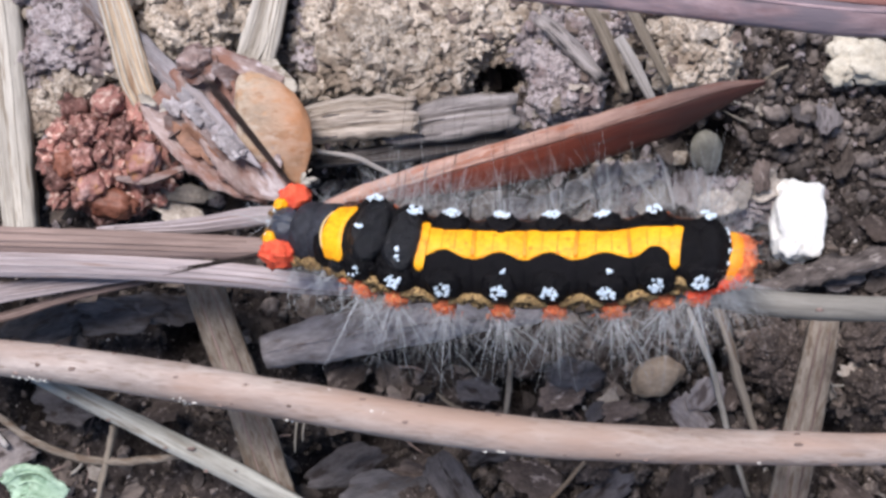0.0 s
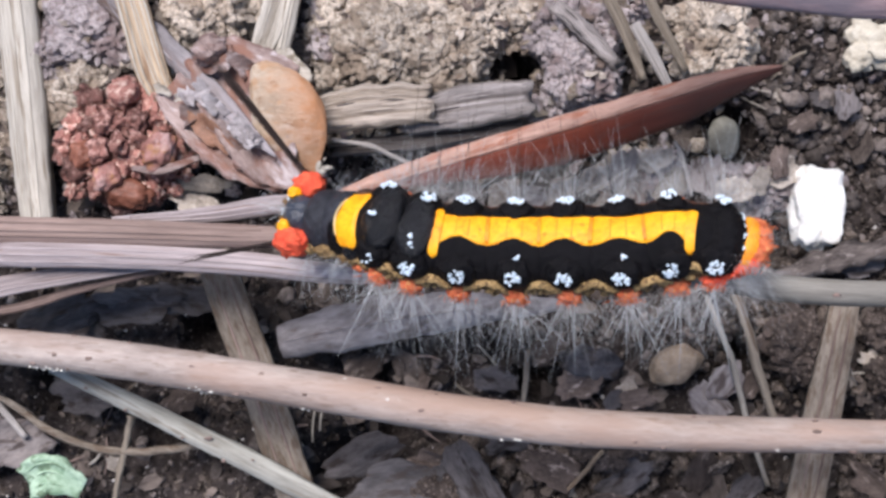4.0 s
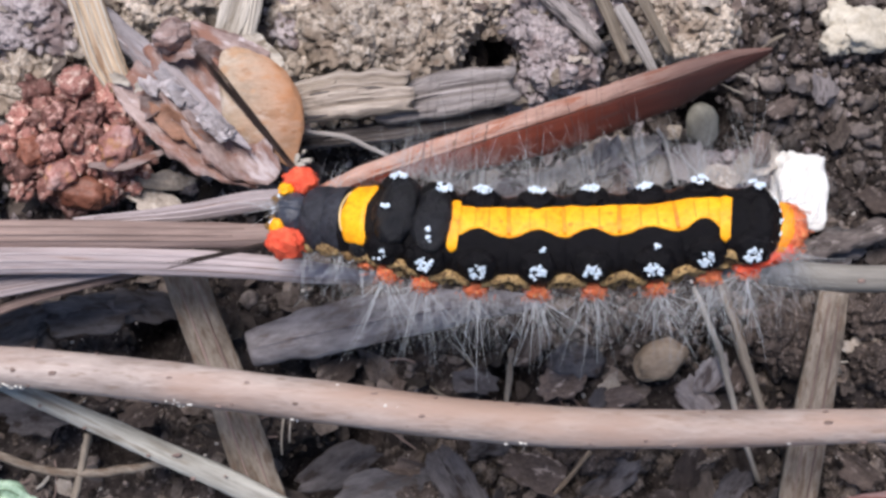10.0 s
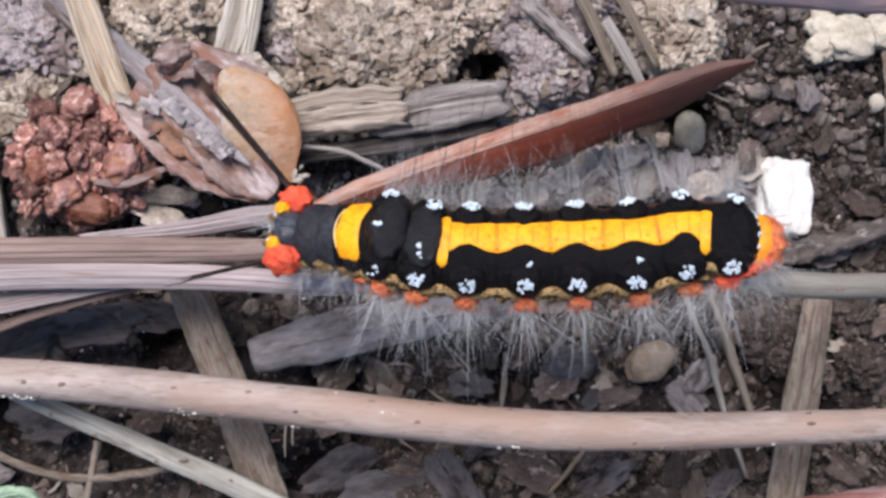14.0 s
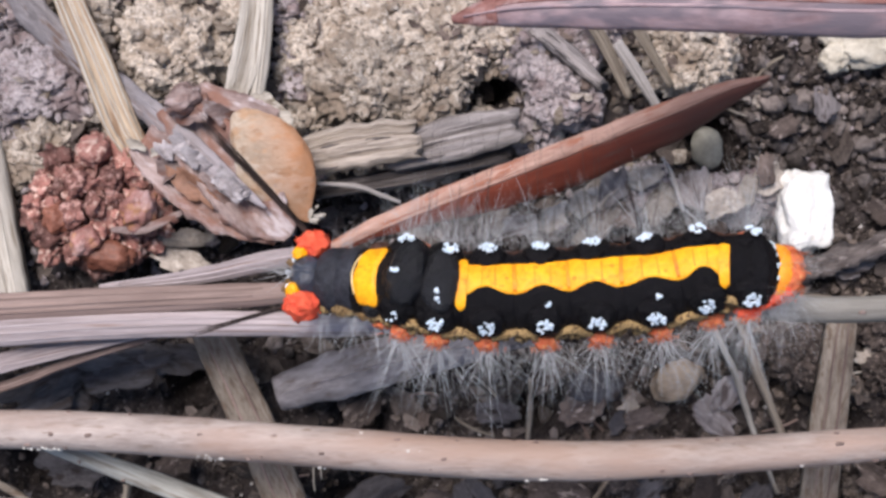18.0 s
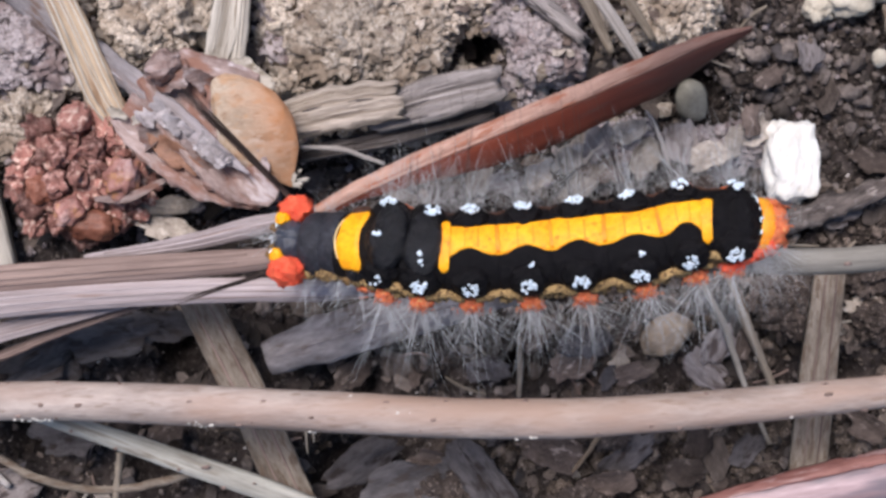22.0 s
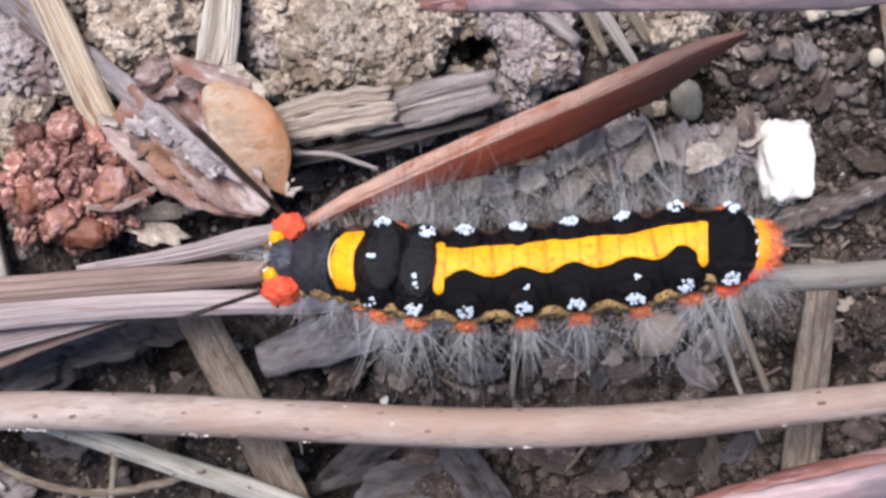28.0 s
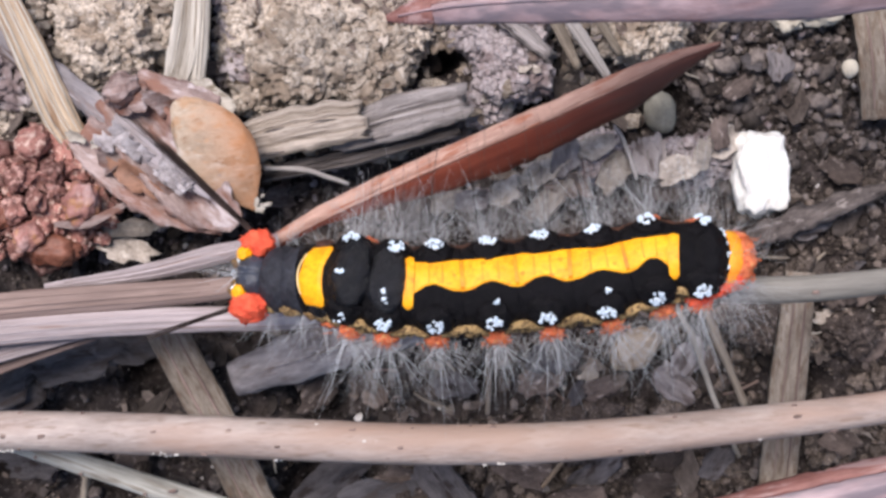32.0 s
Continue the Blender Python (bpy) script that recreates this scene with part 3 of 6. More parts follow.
def flake_shape(r, n, s, st):
    """Corners and faces of a flat broken bit, in millimetres."""
    ring = [(math.cos(6.283 * k / n) * s * st * r.uniform(0.6, 1.1), math.sin(6.283 * k / n) * s * r.uniform(0.6, 1.1)) for k in range(n)]
    curl = r.uniform(-0.15, 0.25)
    verts, faces = [], []
    for h in (0.09, 0.0):
        verts += [Vector((u, v, h + curl * u * u)) for u, v in ring] + [Vector((0, 0, h))]
    for k in range(n):
        j = (k + 1) % n
        faces += [(k, j, n), (n + 1 + j, n + 1 + k, 2 * n + 1), (k, n + 1 + k, n + 1 + j, j)]
    return verts, faces


def flake_place(r, box):
    while True:
        x, y = r.uniform(box[0], box[2]), r.uniform(box[1], box[3])
        if not in_hollow(x, y) and not (x > 13 and y > 4 and r.random() < 0.75):
            break
    return Matrix.Translation((x, y, ground_z(x, y) + r.uniform(0.1, 0.5))) @ Euler((r.gauss(0, 0.35), r.gauss(0, 0.35), r.uniform(0, 6.28))).to_matrix().to_4x4()


def litter_flakes(count, box, seed):
    """Broken bits of leaf and bark, too many to count, in one mesh on the soil."""
    r = random.Random(seed)
    verts, faces = [], []
    for _ in range(count):
        m = flake_place(r, box)
        vs, fs = flake_shape(r, r.randint(5, 8), r.uniform(0.15, 0.45), r.uniform(1.0, 2.4))
        faces += [tuple(len(verts) + i for i in f) for f in fs]
        verts += [(m @ v) * MM for v in vs]
    me = bpy.data.meshes.new("litter_flakes")
    me.from_pydata(verts, [], faces)
    me.materials.append(FLAKE)
    tagged(new("litter_flakes", me), "small dark brown flakes of rotten leaf and bark", "leaf litter", kind="stuff")


litter_flakes(900, (-40, -28, 42, 24), 17)


def bark_flakes(count, box, seed):
    """The larger flakes, each one a piece of the ground, on a few shared meshes."""
    r = random.Random(seed)
    shapes = []
    for _ in range(24):
        vs, fs = flake_shape(r, r.randint(6, 9), r.uniform(0.4, 0.9), r.uniform(1.0, 2.4))
        me = bpy.data.meshes.new("flake")
        me.from_pydata([v * MM for v in vs], [], fs)
        me.materials.append(FLAKE_PIECE)
        shapes.append(me)
    for k in range(count):
        ob = new("flake", shapes[k % 24])
        m = flake_place(r, box)
        m.translation *= MM
        ob.parent = GROUND
        ob.matrix_basis = m
        tagged(ob)


bark_flakes(290, (-32, -20, 34, 18), 23)

# ---- clods of dry earth ----


def clod(at, size, material, label, seed, rough=0.30, turn=0.0, grit=0.16, flat=0.25):
    """A broken lump of dry earth: a blunt body with pits, cracks and steps, crumbs and flakes stuck to it."""
    bm = bmesh.new()
    lump(bm, at, size, seed, 6 if size[0] > 1.9 else 5, rough * 0.95, 1.7, flat, turn, grit * 0.6)
    for v in bm.verts:
        p = (v.co - Vector(at)).normalized()
        near = noise.voronoi(v.co * 0.75 + Vector((seed, 0, 0)))[0]
        crack = max(0.0, 1.0 - (near[1] - near[0]) / 0.16)
        pit = max(0.0, fbm(v.co * 1.15 + Vector((0, seed, 0)), 3) - 0.22)
        v.co += p * (0.16 * fbm(v.co * 0.8, 3) - 0.30 * crack - 0.85 * pit + 0.10 * noise.cell(v.co * 2.1) + 0.08 * fbm(v.co * 2.4, 3) + 0.06 * noise.cell(v.co * 4.5) + 0.05 * fbm(v.co * 7, 2))
    ob = thing("earth_clod", bm, material, label, "clod", "earth clods")
    r = random.Random(seed)

    def out(lo, hi, k):
        a, e = r.uniform(0, 6.28), r.uniform(lo, hi)
        return Vector(at) + Vector((math.cos(a) * math.cos(e) * size[0], math.sin(a) * math.cos(e) * size[1], math.sin(e) * size[2])) * k
    for _ in range(9):
        s = r.uniform(0.14, 0.42)
        bm = bmesh.new()
        lump(bm, out(0.35, 1.4, 0.99), (s, s * r.uniform(0.6, 1), s * 0.7), r.random() * 9, 2, 0.6, 1.8, 0.1, r.uniform(0, 3))
        part("crumb", bm, material, ob)
    if at[1] > 9:
        for k in range(5):
            s = r.uniform(0.3, 0.8)
            bm = bmesh.new()
            scrap(bm, out(0.5, 1.4, 1.02), (s, s * r.uniform(0.35, 0.8)), r.uniform(0, 6.28), (r.gauss(0, 0.4), r.gauss(0, 0.4)), seed + k * 2.3, 0.55, r.uniform(-0.2, 0.4), 0.08, 15, 3)
            part("flake", bm, (LEAF_DUST, LEAF_BROWN, STRAW_FLAT)[k % 3], ob, "torn bit of dry leaf")
    return ob


TAN = "pale tan crumbly clod of dry earth"
GREY = "lilac-grey crumbly clod of dry earth"
DARK = "dark brown crumbly clod of damp earth"
for k, (at, size) in enumerate((
        ((-7.27, 14.69, -4.40), (2.5, 2.3, 2.3)), ((-3.42, 13.83, -4.60), (2.4, 1.8, 2.2)), ((-1.84, 16.32, -4.80), (2.1, 2.0, 2.1)),
        ((-5.91, 17.44, -5.00), (2.8, 1.9, 2.1)), ((-9.46, 16.25, -5.20), (2.0, 2.2, 2.0)), ((-10.38, 13.29, -5.60), (1.5, 1.2, 1.4)),
        ((1.32, 16.69, -5.00), (1.7, 1.9, 1.9)), ((-8.80, 18.24, -5.40), (1.7, 1.5, 1.7)), ((-2.57, 18.35, -5.40), (1.9, 1.6, 1.8)))):
    clod(at, (size[0] * 1.3, size[1] * 1.3, size[2] * 0.95), CLOD_TAN, TAN, 30 + k, rough=0.24, turn=k * 0.9, grit=0.16)
clod((4.63, 12.76, -4.70), (2.5, 2.4, 2.4), CLOD_GREY, GREY, 2, rough=0.30, grit=0.15)
clod((2.90, 15.45, -5.00), (1.9, 2.0, 2.1), CLOD_GREY, GREY, 23, rough=0.30, grit=0.15)
clod((5.91, 15.68, -5.40), (1.6, 1.8, 1.8), CLOD_GREY, GREY, 24, rough=0.30, grit=0.15)
clod((2.91, 10.38, -5.40), (1.5, 1.2, 1.5), CLOD_GREY, GREY, 25, rough=0.30, grit=0.15)
clod((12.82, 14.81, -4.60), (2.5, 2.7, 2.4), CLOD_TAN, "ochre-grey gritty clod of dry earth", 3, rough=0.2)
clod((-18.32, 16.79, -5.00), (2.5, 2.5, 2.2), CLOD_TAN, TAN, 4)
clod((-26.13, 15.95, -6.20), (3.3, 3.0, 2.0), CLOD_GREY, GREY, 5)
clod((-26.82, 11.63, -6.20), (2.4, 2.2, 1.8), CLOD_TAN, TAN, 6)
clod((-29.13, 13.86, -6.60), (2.0, 2.4, 1.8), CLOD_GREY, GREY, 16)
clod((9.02, 6.59, -7.00), (2.4, 1.6, 1.6), CLOD_GREY, GREY, 7)
clod((15.50, 5.55, -7.60), (2.4, 1.7, 1.4), CLOD_GREY, GREY, 8)
clod((18.47, -4.43, -6.60), (2.0, 2.6, 1.5), CLOD_DARK, DARK, 9, turn=0.5)
clod((23.94, -6.20, -6.80), (1.7, 1.4, 1.4), CLOD_DARK, DARK, 10, rough=0.4)
clod((23.48, -3.38, -7.00), (1.4, 1.2, 1.3), CLOD_DARK, DARK, 26, rough=0.4)
clod((6.51, -10.20, -7.40), (2.8, 2.0, 1.5), CLOD_DARK, DARK, 11)
clod((-18.81, 17.44, -5.20), (3.0, 3.0, 2.2), CLOD_TAN, TAN, 14)
clod((-11.17, 15.42, -6.00), (1.7, 2.2, 2.0), CLOD_GREY, GREY, 17)
clod((-35.75, 11.71, -7.00), (2.6, 3.0, 1.6), CLOD_GREY, GREY, 18)
clod((-34.62, 8.55, -6.80), (2.2, 1.6, 1.5), CLOD_TAN, TAN, 19)
clod((3.88, -16.03, -7.00), (2.2, 1.8, 1.6), CLOD_DARK, DARK, 20)
clod((-4.44, -14.32, -7.20), (2.4, 2.2, 1.4), CLOD_DARK, DARK, 21)
clod((12.24, 13.47, -5.20), (2.0, 1.6, 1.7), CLOD_TAN, TAN, 22)

for k, (at, size, m) in enumerate((
        ((-23.19, 19.32, -6.00), (1.7, 1.7, 1.5), CLOD_TAN), ((-29.43, 19.98, -6.60), (1.9, 2.2, 1.5), CLOD_GREY), ((-15.51, 18.57, -5.80), (1.5, 2.0, 1.6), CLOD_TAN), ((-11.47, 19.21, -5.60), (1.5, 1.9, 1.7), CLOD_GREY),
        ((-23.21, 13.97, -6.00), (1.5, 1.2, 1.4), CLOD_TAN), ((-26.49, 21.41, -6.40), (1.8, 1.4, 1.4), CLOD_TAN), ((-17.84, 21.03, -5.80), (2.2, 1.5, 1.7), CLOD_TAN), 
        ((7.35, 17.05, -5.20), (1.5, 1.5, 1.5), CLOD_GREY), ((-6.89, 13.07, -5.60), (1.8, 1.0, 1.3), CLOD_TAN),
        ((-33.66, 16.20, -6.80), (2.4, 2.4, 1.5), CLOD_TAN), ((-39.29, 16.61, -7.00), (2.0, 2.4, 1.4), CLOD_TAN), ((-33.56, 6.82, -6.80), (2.6, 1.7, 1.3), CLOD_TAN), ((-39.91, 11.02, -7.00), (1.8, 2.0, 1.3), CLOD_GREY), ((-33.30, 12.73, -6.90), (1.9, 1.7, 1.3), CLOD_TAN))):
    clod(at, size, m, TAN if m is CLOD_TAN else GREY, 60 + k, rough=0.35, turn=k * 1.3)

# ---- stones ----


def stone(at, size, material, label, seed, name="pebble", **more):
    bm = bmesh.new()
    lump(bm, at, size, seed, **{"detail": 4, "rough": 0.12, "freq": 1.2, **more})
    return thing(name, bm, material, label, "stone", "pebbles")


stone((19.22, 4.35, -6.60), (1.62, 2.5, 1.6), WHITE_STONE, "chalk-white angular stone lying on dark soil", 1, "white_stone", rough=0.17, freq=1.4, flat=0.62, turn=-0.05, grit=0.06, detail=5)
stone((13.65, 8.80, -7.00), (1.02, 1.32, 0.9), PEBBLE_GREY, "smooth olive-grey pebble beside the red leaf", 2)
stone((10.42, -5.39, -6.60), (1.68, 1.15, 1.1), PEBBLE_BROWN, "smooth tan-brown pebble half under the hairs", 3, turn=0.45, flat=0.2, rough=0.16, grit=0.03)


def cream_stone():
    """A flat pale stone of several knobs."""
    bm = bmesh.new()
    for k, (at, size) in enumerate((((23.83, 14.32, -6.00), (1.7, 1.25, 0.9)), ((21.93, 13.63, -6.20), (0.95, 0.85, 0.75)), ((25.78, 14.58, -6.20), (1.0, 1.1, 0.8)), ((22.25, 15.12, -6.30), (1.0, 1.0, 0.7)))):
        lump(bm, at, size, 4 + k, 4, 0.35, 1.6, 0.2, k * 0.7, 0.12)
    thing("cream_stone", bm, CREAM_STONE, "flat cream-coloured knobbly stone on dark soil", "stone", "pebbles")


cream_stone()
stone((25.15, 10.07, -5.40), (0.52, 0.55, 0.5), CREAM_STONE, "small round cream pebble", 5, detail=3)

# ---- splintered wood ----


def splinter(points, widths, height, material, label, seed, name="wood_splinter"):
    """A weathered chip: a slab in several lengthwise ridges with broken ends."""
    bm = bmesh.new()
    line = spline(points, 12)
    r = random.Random(seed)
    n = 25
    prof = [0.12 * fbm((j * 0.35, seed * 3.3, 0), 2) + r.uniform(-0.04, 0.04) - (0.42 if r.random() < 0.10 else 0) for j in range(n)]
    ragged = [r.uniform(-0.25, 0.25) + 0.45 * fbm((j * 0.4, seed * 1.7, 5), 2) for j in range(n)]
    rings = []
    for i, c in enumerate(line):
        f = i / (len(line) - 1)
        t, side, up = frame_at(line, i)
        w = lerp(widths, f)
        top = []
        for j in range(n):
            u = j / (n - 1) - 0.5
            end = 1 - 0.5 * max(0, abs(f - 0.5) * 2 - 0.82) * 5 * (0.4 + abs(prof[j]) * 6)
            h = height * (prof[j] * 1.1 + 0.5 * (1 - (2 * u) ** 6) + 0.18 * fbm((i * 0.22 + seed, j * 0.5, 2.0), 4)) * max(end, 0.2)
            end = ragged[j] * max(0, 1 - min(i, len(line) - 1 - i) / 5) * (-1 if i < len(line) / 2 else 1)
            top.append(c + t * end + side * (u * w * (1 + 0.12 * fbm((i * 0.25, seed, 1 if u > 0 else 2), 3))) + up * h)
        low = [p - up * (height * 0.9) for p in top[::-1]]
        rings.append(top + low)
    skin(bm, rings)
    way = line[-1] - line[0]
    if name != "wood_splinter":
        return thing(name, bm, material, label, "leaf", "leaf fragments", along=way)
    mid = line[len(line) // 2]
    base = base_of(name, mid.x, mid.y, mid.z - height, label, "wood", "wood splinters")
    part("slab", bm, material, base, along=way)
    for k in range(7):
        a, span, u = r.randint(1, len(line) - 10), r.randint(5, 8), r.uniform(-0.42, 0.42)
        pts = []
        for i in range(a, a + span):
            t, side, up = frame_at(line, i)
            pts.append(line[i] + side * (u * lerp(widths, i / (len(line) - 1))) + up * (height * 0.5 + 0.02))
        bm = bmesh.new()
        stem(bm, pts, [0.02, 0.07, 0.08, 0.05, 0.02], 6, 2, flat=0.6, rough=0.4, seed=seed + k)
        part("fibre", bm, WOOD_DARK if k % 2 else material, base, "dark crack in the wood" if k % 2 else "loose fibre", along=way)
    return base


splinter([(-11.46, 10.02, -2.40), (-8.03, 10.42, -1.60), (-4.55, 10.54, -1.40)], [2.3, 2.7, 2.3], 0.8, WOOD, "pale splintered chip of weathered wood", 1)
splinter([(-6.09, 9.69, -2.60), (-2.41, 10.42, -2.20), (1.32, 10.85, -2.20)], [1.9, 2.7, 2.2], 0.7, WOOD_GREY, "grey splintered chip of weathered wood", 2)
splinter([(-10.70, 7.98, -3.80), (-5.11, 8.54, -3.60), (0.77, 9.31, -3.40)], [0.8, 1.3, 0.9], 0.8, WOOD_DARK, "dark strip of wood below the chips", 3)
splinter([(3.15, 16.31, -1.90), (5.01, 14.60, -1.90), (6.56, 12.94, -2.30)], [0.9, 1.1, 0.7], 0.5, WOOD_GREY, "grey-pink chip of wood on a clod", 5)
splinter([(7.64, 5.96, -5.40), (6.23, 4.55, -5.40), (5.01, 3.33, -5.60)], [1.0, 1.5, 1.3], 0.5, LEAF_DUST, "grey-brown leaf fragment on the soil", 6, "leaf_fragment")

# ---- stems, straws and twigs ----


def straw(name, points, radii, material, label, category="straw", group="dry straws", marks=0, rings=(), mould=(), **more):
    """A stalk on its own base; thick ones carry their joints and flecks as parts."""
    bm = bmesh.new()
    line = stem(bm, points, radii, **more)
    way = line[-1] - line[0]
    if not marks and not rings:
        return thing(name, bm, material, label, category, group, along=way)
    mid = line[len(line) // 2]
    base = base_of(name, mid.x, mid.y, mid.z, label, category, group)
    part("stalk", bm, material, base, along=way)
    for f in rings:
        i = int(f * (len(line) - 1))
        t, side, up = frame_at(line, i)
        r = lerp(radii, f)
        bm = bmesh.new()
        stem(bm, [line[i] - t * 0.35, line[i] - t * 0.1, line[i] + t * 0.1, line[i] + t * 0.35], [r * 1.0, r * 1.06, r * 1.06, r * 1.0], 18, 3)
        part("joint", bm, STRAW_BROWN, base, "darker joint ring")
    q = random.Random(int(100 * radii[0]) + len(points))
    for _ in range(marks):
        f = q.uniform(0.12, 0.9)
        i = int(f * (len(line) - 1))
        t, side, up = frame_at(line, i)
        a = q.uniform(0.1, 3.0)
        n = side * math.cos(a) + up * math.sin(a)
        s = q.uniform(0.04, 0.12)
        bm = bmesh.new()
        lump(bm, line[i] + n * lerp(radii, f) * 0.99, (s * q.uniform(1, 2.4), s, s * 0.5), q.random() * 9, 2, 0.5)
        part("fleck", bm, GRAIN if q.random() < 0.18 else STRAW_BROWN, base, "small fleck of dirt")
    for f, many in mould:
        bm = bmesh.new()
        for _ in range(many):
            i = min(max(int((f + q.gauss(0, 0.004)) * (len(line) - 1)), 1), len(line) - 2)
            t, side, up = frame_at(line, i)
            a = q.gauss(0.35, 0.22)
            s = q.uniform(0.03, 0.085)
            lump(bm, line[i] + t * q.uniform(-0.5, 0.5) + (side * math.cos(a) + up * math.sin(a)) * lerp(radii, f) * 1.0, (s * q.uniform(0.7, 1.6), s, s), q.random() * 9, 2, 0.8, tilt=q.uniform(-1, 1))
        part("mould", bm, WHITE_STONE, base, "tiny white specks of mould")
    return base


def strap(name, points, widths, profile, material, label, category="straw", group="dry straws", ribs=3, vein=None, edge=None, **more):
    """A flat straw or leaf with its lengthwise ribs as parts."""
    bm = bmesh.new()
    line = blade(bm, points, widths, profile, **more)
    way = line[-1] - line[0]
    if not ribs:
        return thing(name, bm, material, label, category, group, along=way)
    mid = line[len(line) // 2]
    base = base_of(name, mid.x, mid.y, mid.z, label, category, group)
    part("blade", bm, material, base, along=way)
    seed = more.get("seed", 0)
    q = random.Random(seed)
    roll = more.get("roll", 0.0)
    for k in range(ribs):
        u = -0.36 + 0.72 * (k + 0.5) / ribs + q.uniform(-0.05, 0.05)
        lo, hi = q.uniform(0.02, 0.16), q.uniform(0.82, 0.97)
        pts, rr = [], []
        for i in range(int(lo * (len(line) - 1)), int(hi * (len(line) - 1)) + 1, 2):
            f = i / (len(line) - 1)
            t, side, up = frame_at(line, i)
            w = lerp(widths, f)
            h = [v for x, v in profile]
            xs = [x for x, v in profile]
            v = float(np.interp(u, xs, h))
            a = roll + more.get("twist", 0.0) * f
            x, y = u * w, v * w
            pts.append(line[i] + side * (x * math.cos(a) - y * math.sin(a)) + up * (x * math.sin(a) + y * math.cos(a)))
        if len(pts) < 3:
            continue
        bm = bmesh.new()
        size = 0.035 + 0.022 * max(widths) * q.uniform(0.6, 1.3)
        stem(bm, pts, [size * 0.6, size, size * 0.9, size * 0.5], 8, 3, rough=0.2, seed=seed + k)
        part("rib", bm, vein or material, base, along=pts[-1] - pts[0])
    for u, v in (profile[1], profile[-2]) if edge else ():
        pts = []
        for i in range(1, len(line) - 1, 2):
            t, side, up = frame_at(line, i)
            w = lerp(widths, i / (len(line) - 1))
            pts.append(line[i] + side * (u * w * (1 + 0.03 * fbm((i * 0.3, seed, u), 2))) + up * (v * w))
        bm = bmesh.new()
        stem(bm, pts, [0.03, 0.06, 0.075, 0.06, 0.03], 8, 3, rough=0.6, seed=seed)
        part("edge_strip", bm, edge, base, "pale edge", along=pts[-1] - pts[0])
    return base


FLAT = [(-0.5, -0.03), (-0.46, 0.05), (-0.3, 0.02), (-0.16, 0.07), (0, 0.02), (0.16, 0.07), (0.3, 0.02), (0.46, 0.05), (0.5, -0.03)]
CHANNEL = [(-0.5, 0.12), (-0.42, 0.16), (-0.25, 0.02), (0, -0.06), (0.25, 0.02), (0.42, 0.16), (0.5, 0.12)]
RIDGE = [(-0.5, -0.16), (-0.44, -0.06), (-0.2, 0.06), (0, 0.12), (0.2, 0.06), (0.44, -0.06), (0.5, -0.16)]

# the long stem across the foreground
straw("grass_stem", [(-47.49, -2.49, -3.20), (-36.93, -3.38, -1.20), (-28.87, -3.96, 0.60), (-21.91, -4.72, 1.60), (-15.17, -5.70, 2.40), (-8.60, -6.74, 3.00), (-2.17, -7.76, 3.20), (4.21, -8.40, 3.30), (12.14, -8.75, 3.30), (22.19, -8.88, 3.20), (31.25, -8.44, 2.60)],
      [1.0, 1.05, 1.08, 1.12, 1.12, 1.14, 1.14, 1.10, 1.02, 0.90, 0.8], STEM, "long pinkish-brown dry stem lying across the litter", "stem", "dry stems", sides=24, rough=0.05, ribs=0.010, marks=44, mould=((0.228, 7), (0.241, 14), (0.372, 10), (0.462, 3), (0.65, 4)))
# the stem on which the caterpillar rests
straw("grass_stem", [(-8.09, 1.39, 5.20), (-5.17, 1.25, 6.60), (-0.23, 0.98, 7.90), (5.76, 0.68, 8.70), (11.35, -0.16, 9.30), (15.71, -0.78, 9.60), (20.63, -0.98, 9.60), (27.72, -1.10, 8.60), (38.12, -1.39, 5.00)],
      [0.45, 0.62, 0.68, 0.7, 0.7, 0.7, 0.68, 0.64, 0.5], STEM_GREY, "grey-green dry stem under the caterpillar", "stem", "dry stems", sides=18, rough=0.04, ribs=0.01, marks=8)
# flattened straws in front of the head
strap("flattened_straw", [(-44.29, 3.29, 1.00), (-36.05, 3.15, 2.00), (-28.22, 2.90, 2.80), (-21.52, 2.71, 3.40), (-14.93, 2.44, 4.00), (-9.42, 2.35, 4.60)], [1.75, 1.7, 1.6, 1.5, 1.35, 0.8], RIDGE, STRAW_BROWN, "brown flattened dry straw in front of the caterpillar", rough=0.05, seed=3)
strap("flattened_straw", [(-39.30, 2.05, 1.60), (-31.30, 1.63, 2.20), (-28.17, 1.50, 2.90), (-22.18, 1.36, 3.30), (-15.60, 0.97, 3.80), (-10.26, 0.36, 4.20), (-6.90, -0.05, 4.30)], [1.2, 1.4, 1.5, 1.45, 1.4, 1.2, 0.5], RIDGE, STRAW_PALE, "pale lilac flattened straw in front of the caterpillar", rough=0.05, seed=5)
strap("flattened_straw", [(-38.43, -2.34, 0.20), (-33.19, -1.15, 0.80), (-29.27, -0.28, 1.40), (-24.13, 0.46, 2.10), (-18.74, 1.05, 2.70)], [1.3, 1.35, 1.2, 0.95, 0.4], FLAT, STRAW_PALE, "pale pinkish flattened straw with a split end", rough=0.06, seed=7)
strap("flattened_straw", [(-34.78, -2.22, -0.40), (-29.21, -1.63, 0.20), (-24.91, -0.48, 1.20), (-19.17, 0.73, 2.20)], [0.5, 0.6, 0.5, 0.3], RIDGE, STRAW_BROWN, "brown flattened dry straw in front of the caterpillar", rough=0.06, seed=8)
strap("flattened_straw", [(-22.91, 3.49, 1.80), (-17.38, 3.69, 3.00), (-13.72, 4.15, 3.60), (-9.86, 4.56, 3.60)], [0.4, 0.9, 1.15, 0.8], RIDGE, STRAW_PALE, "pale pinkish sheath beside the head", rough=0.07, seed=9)
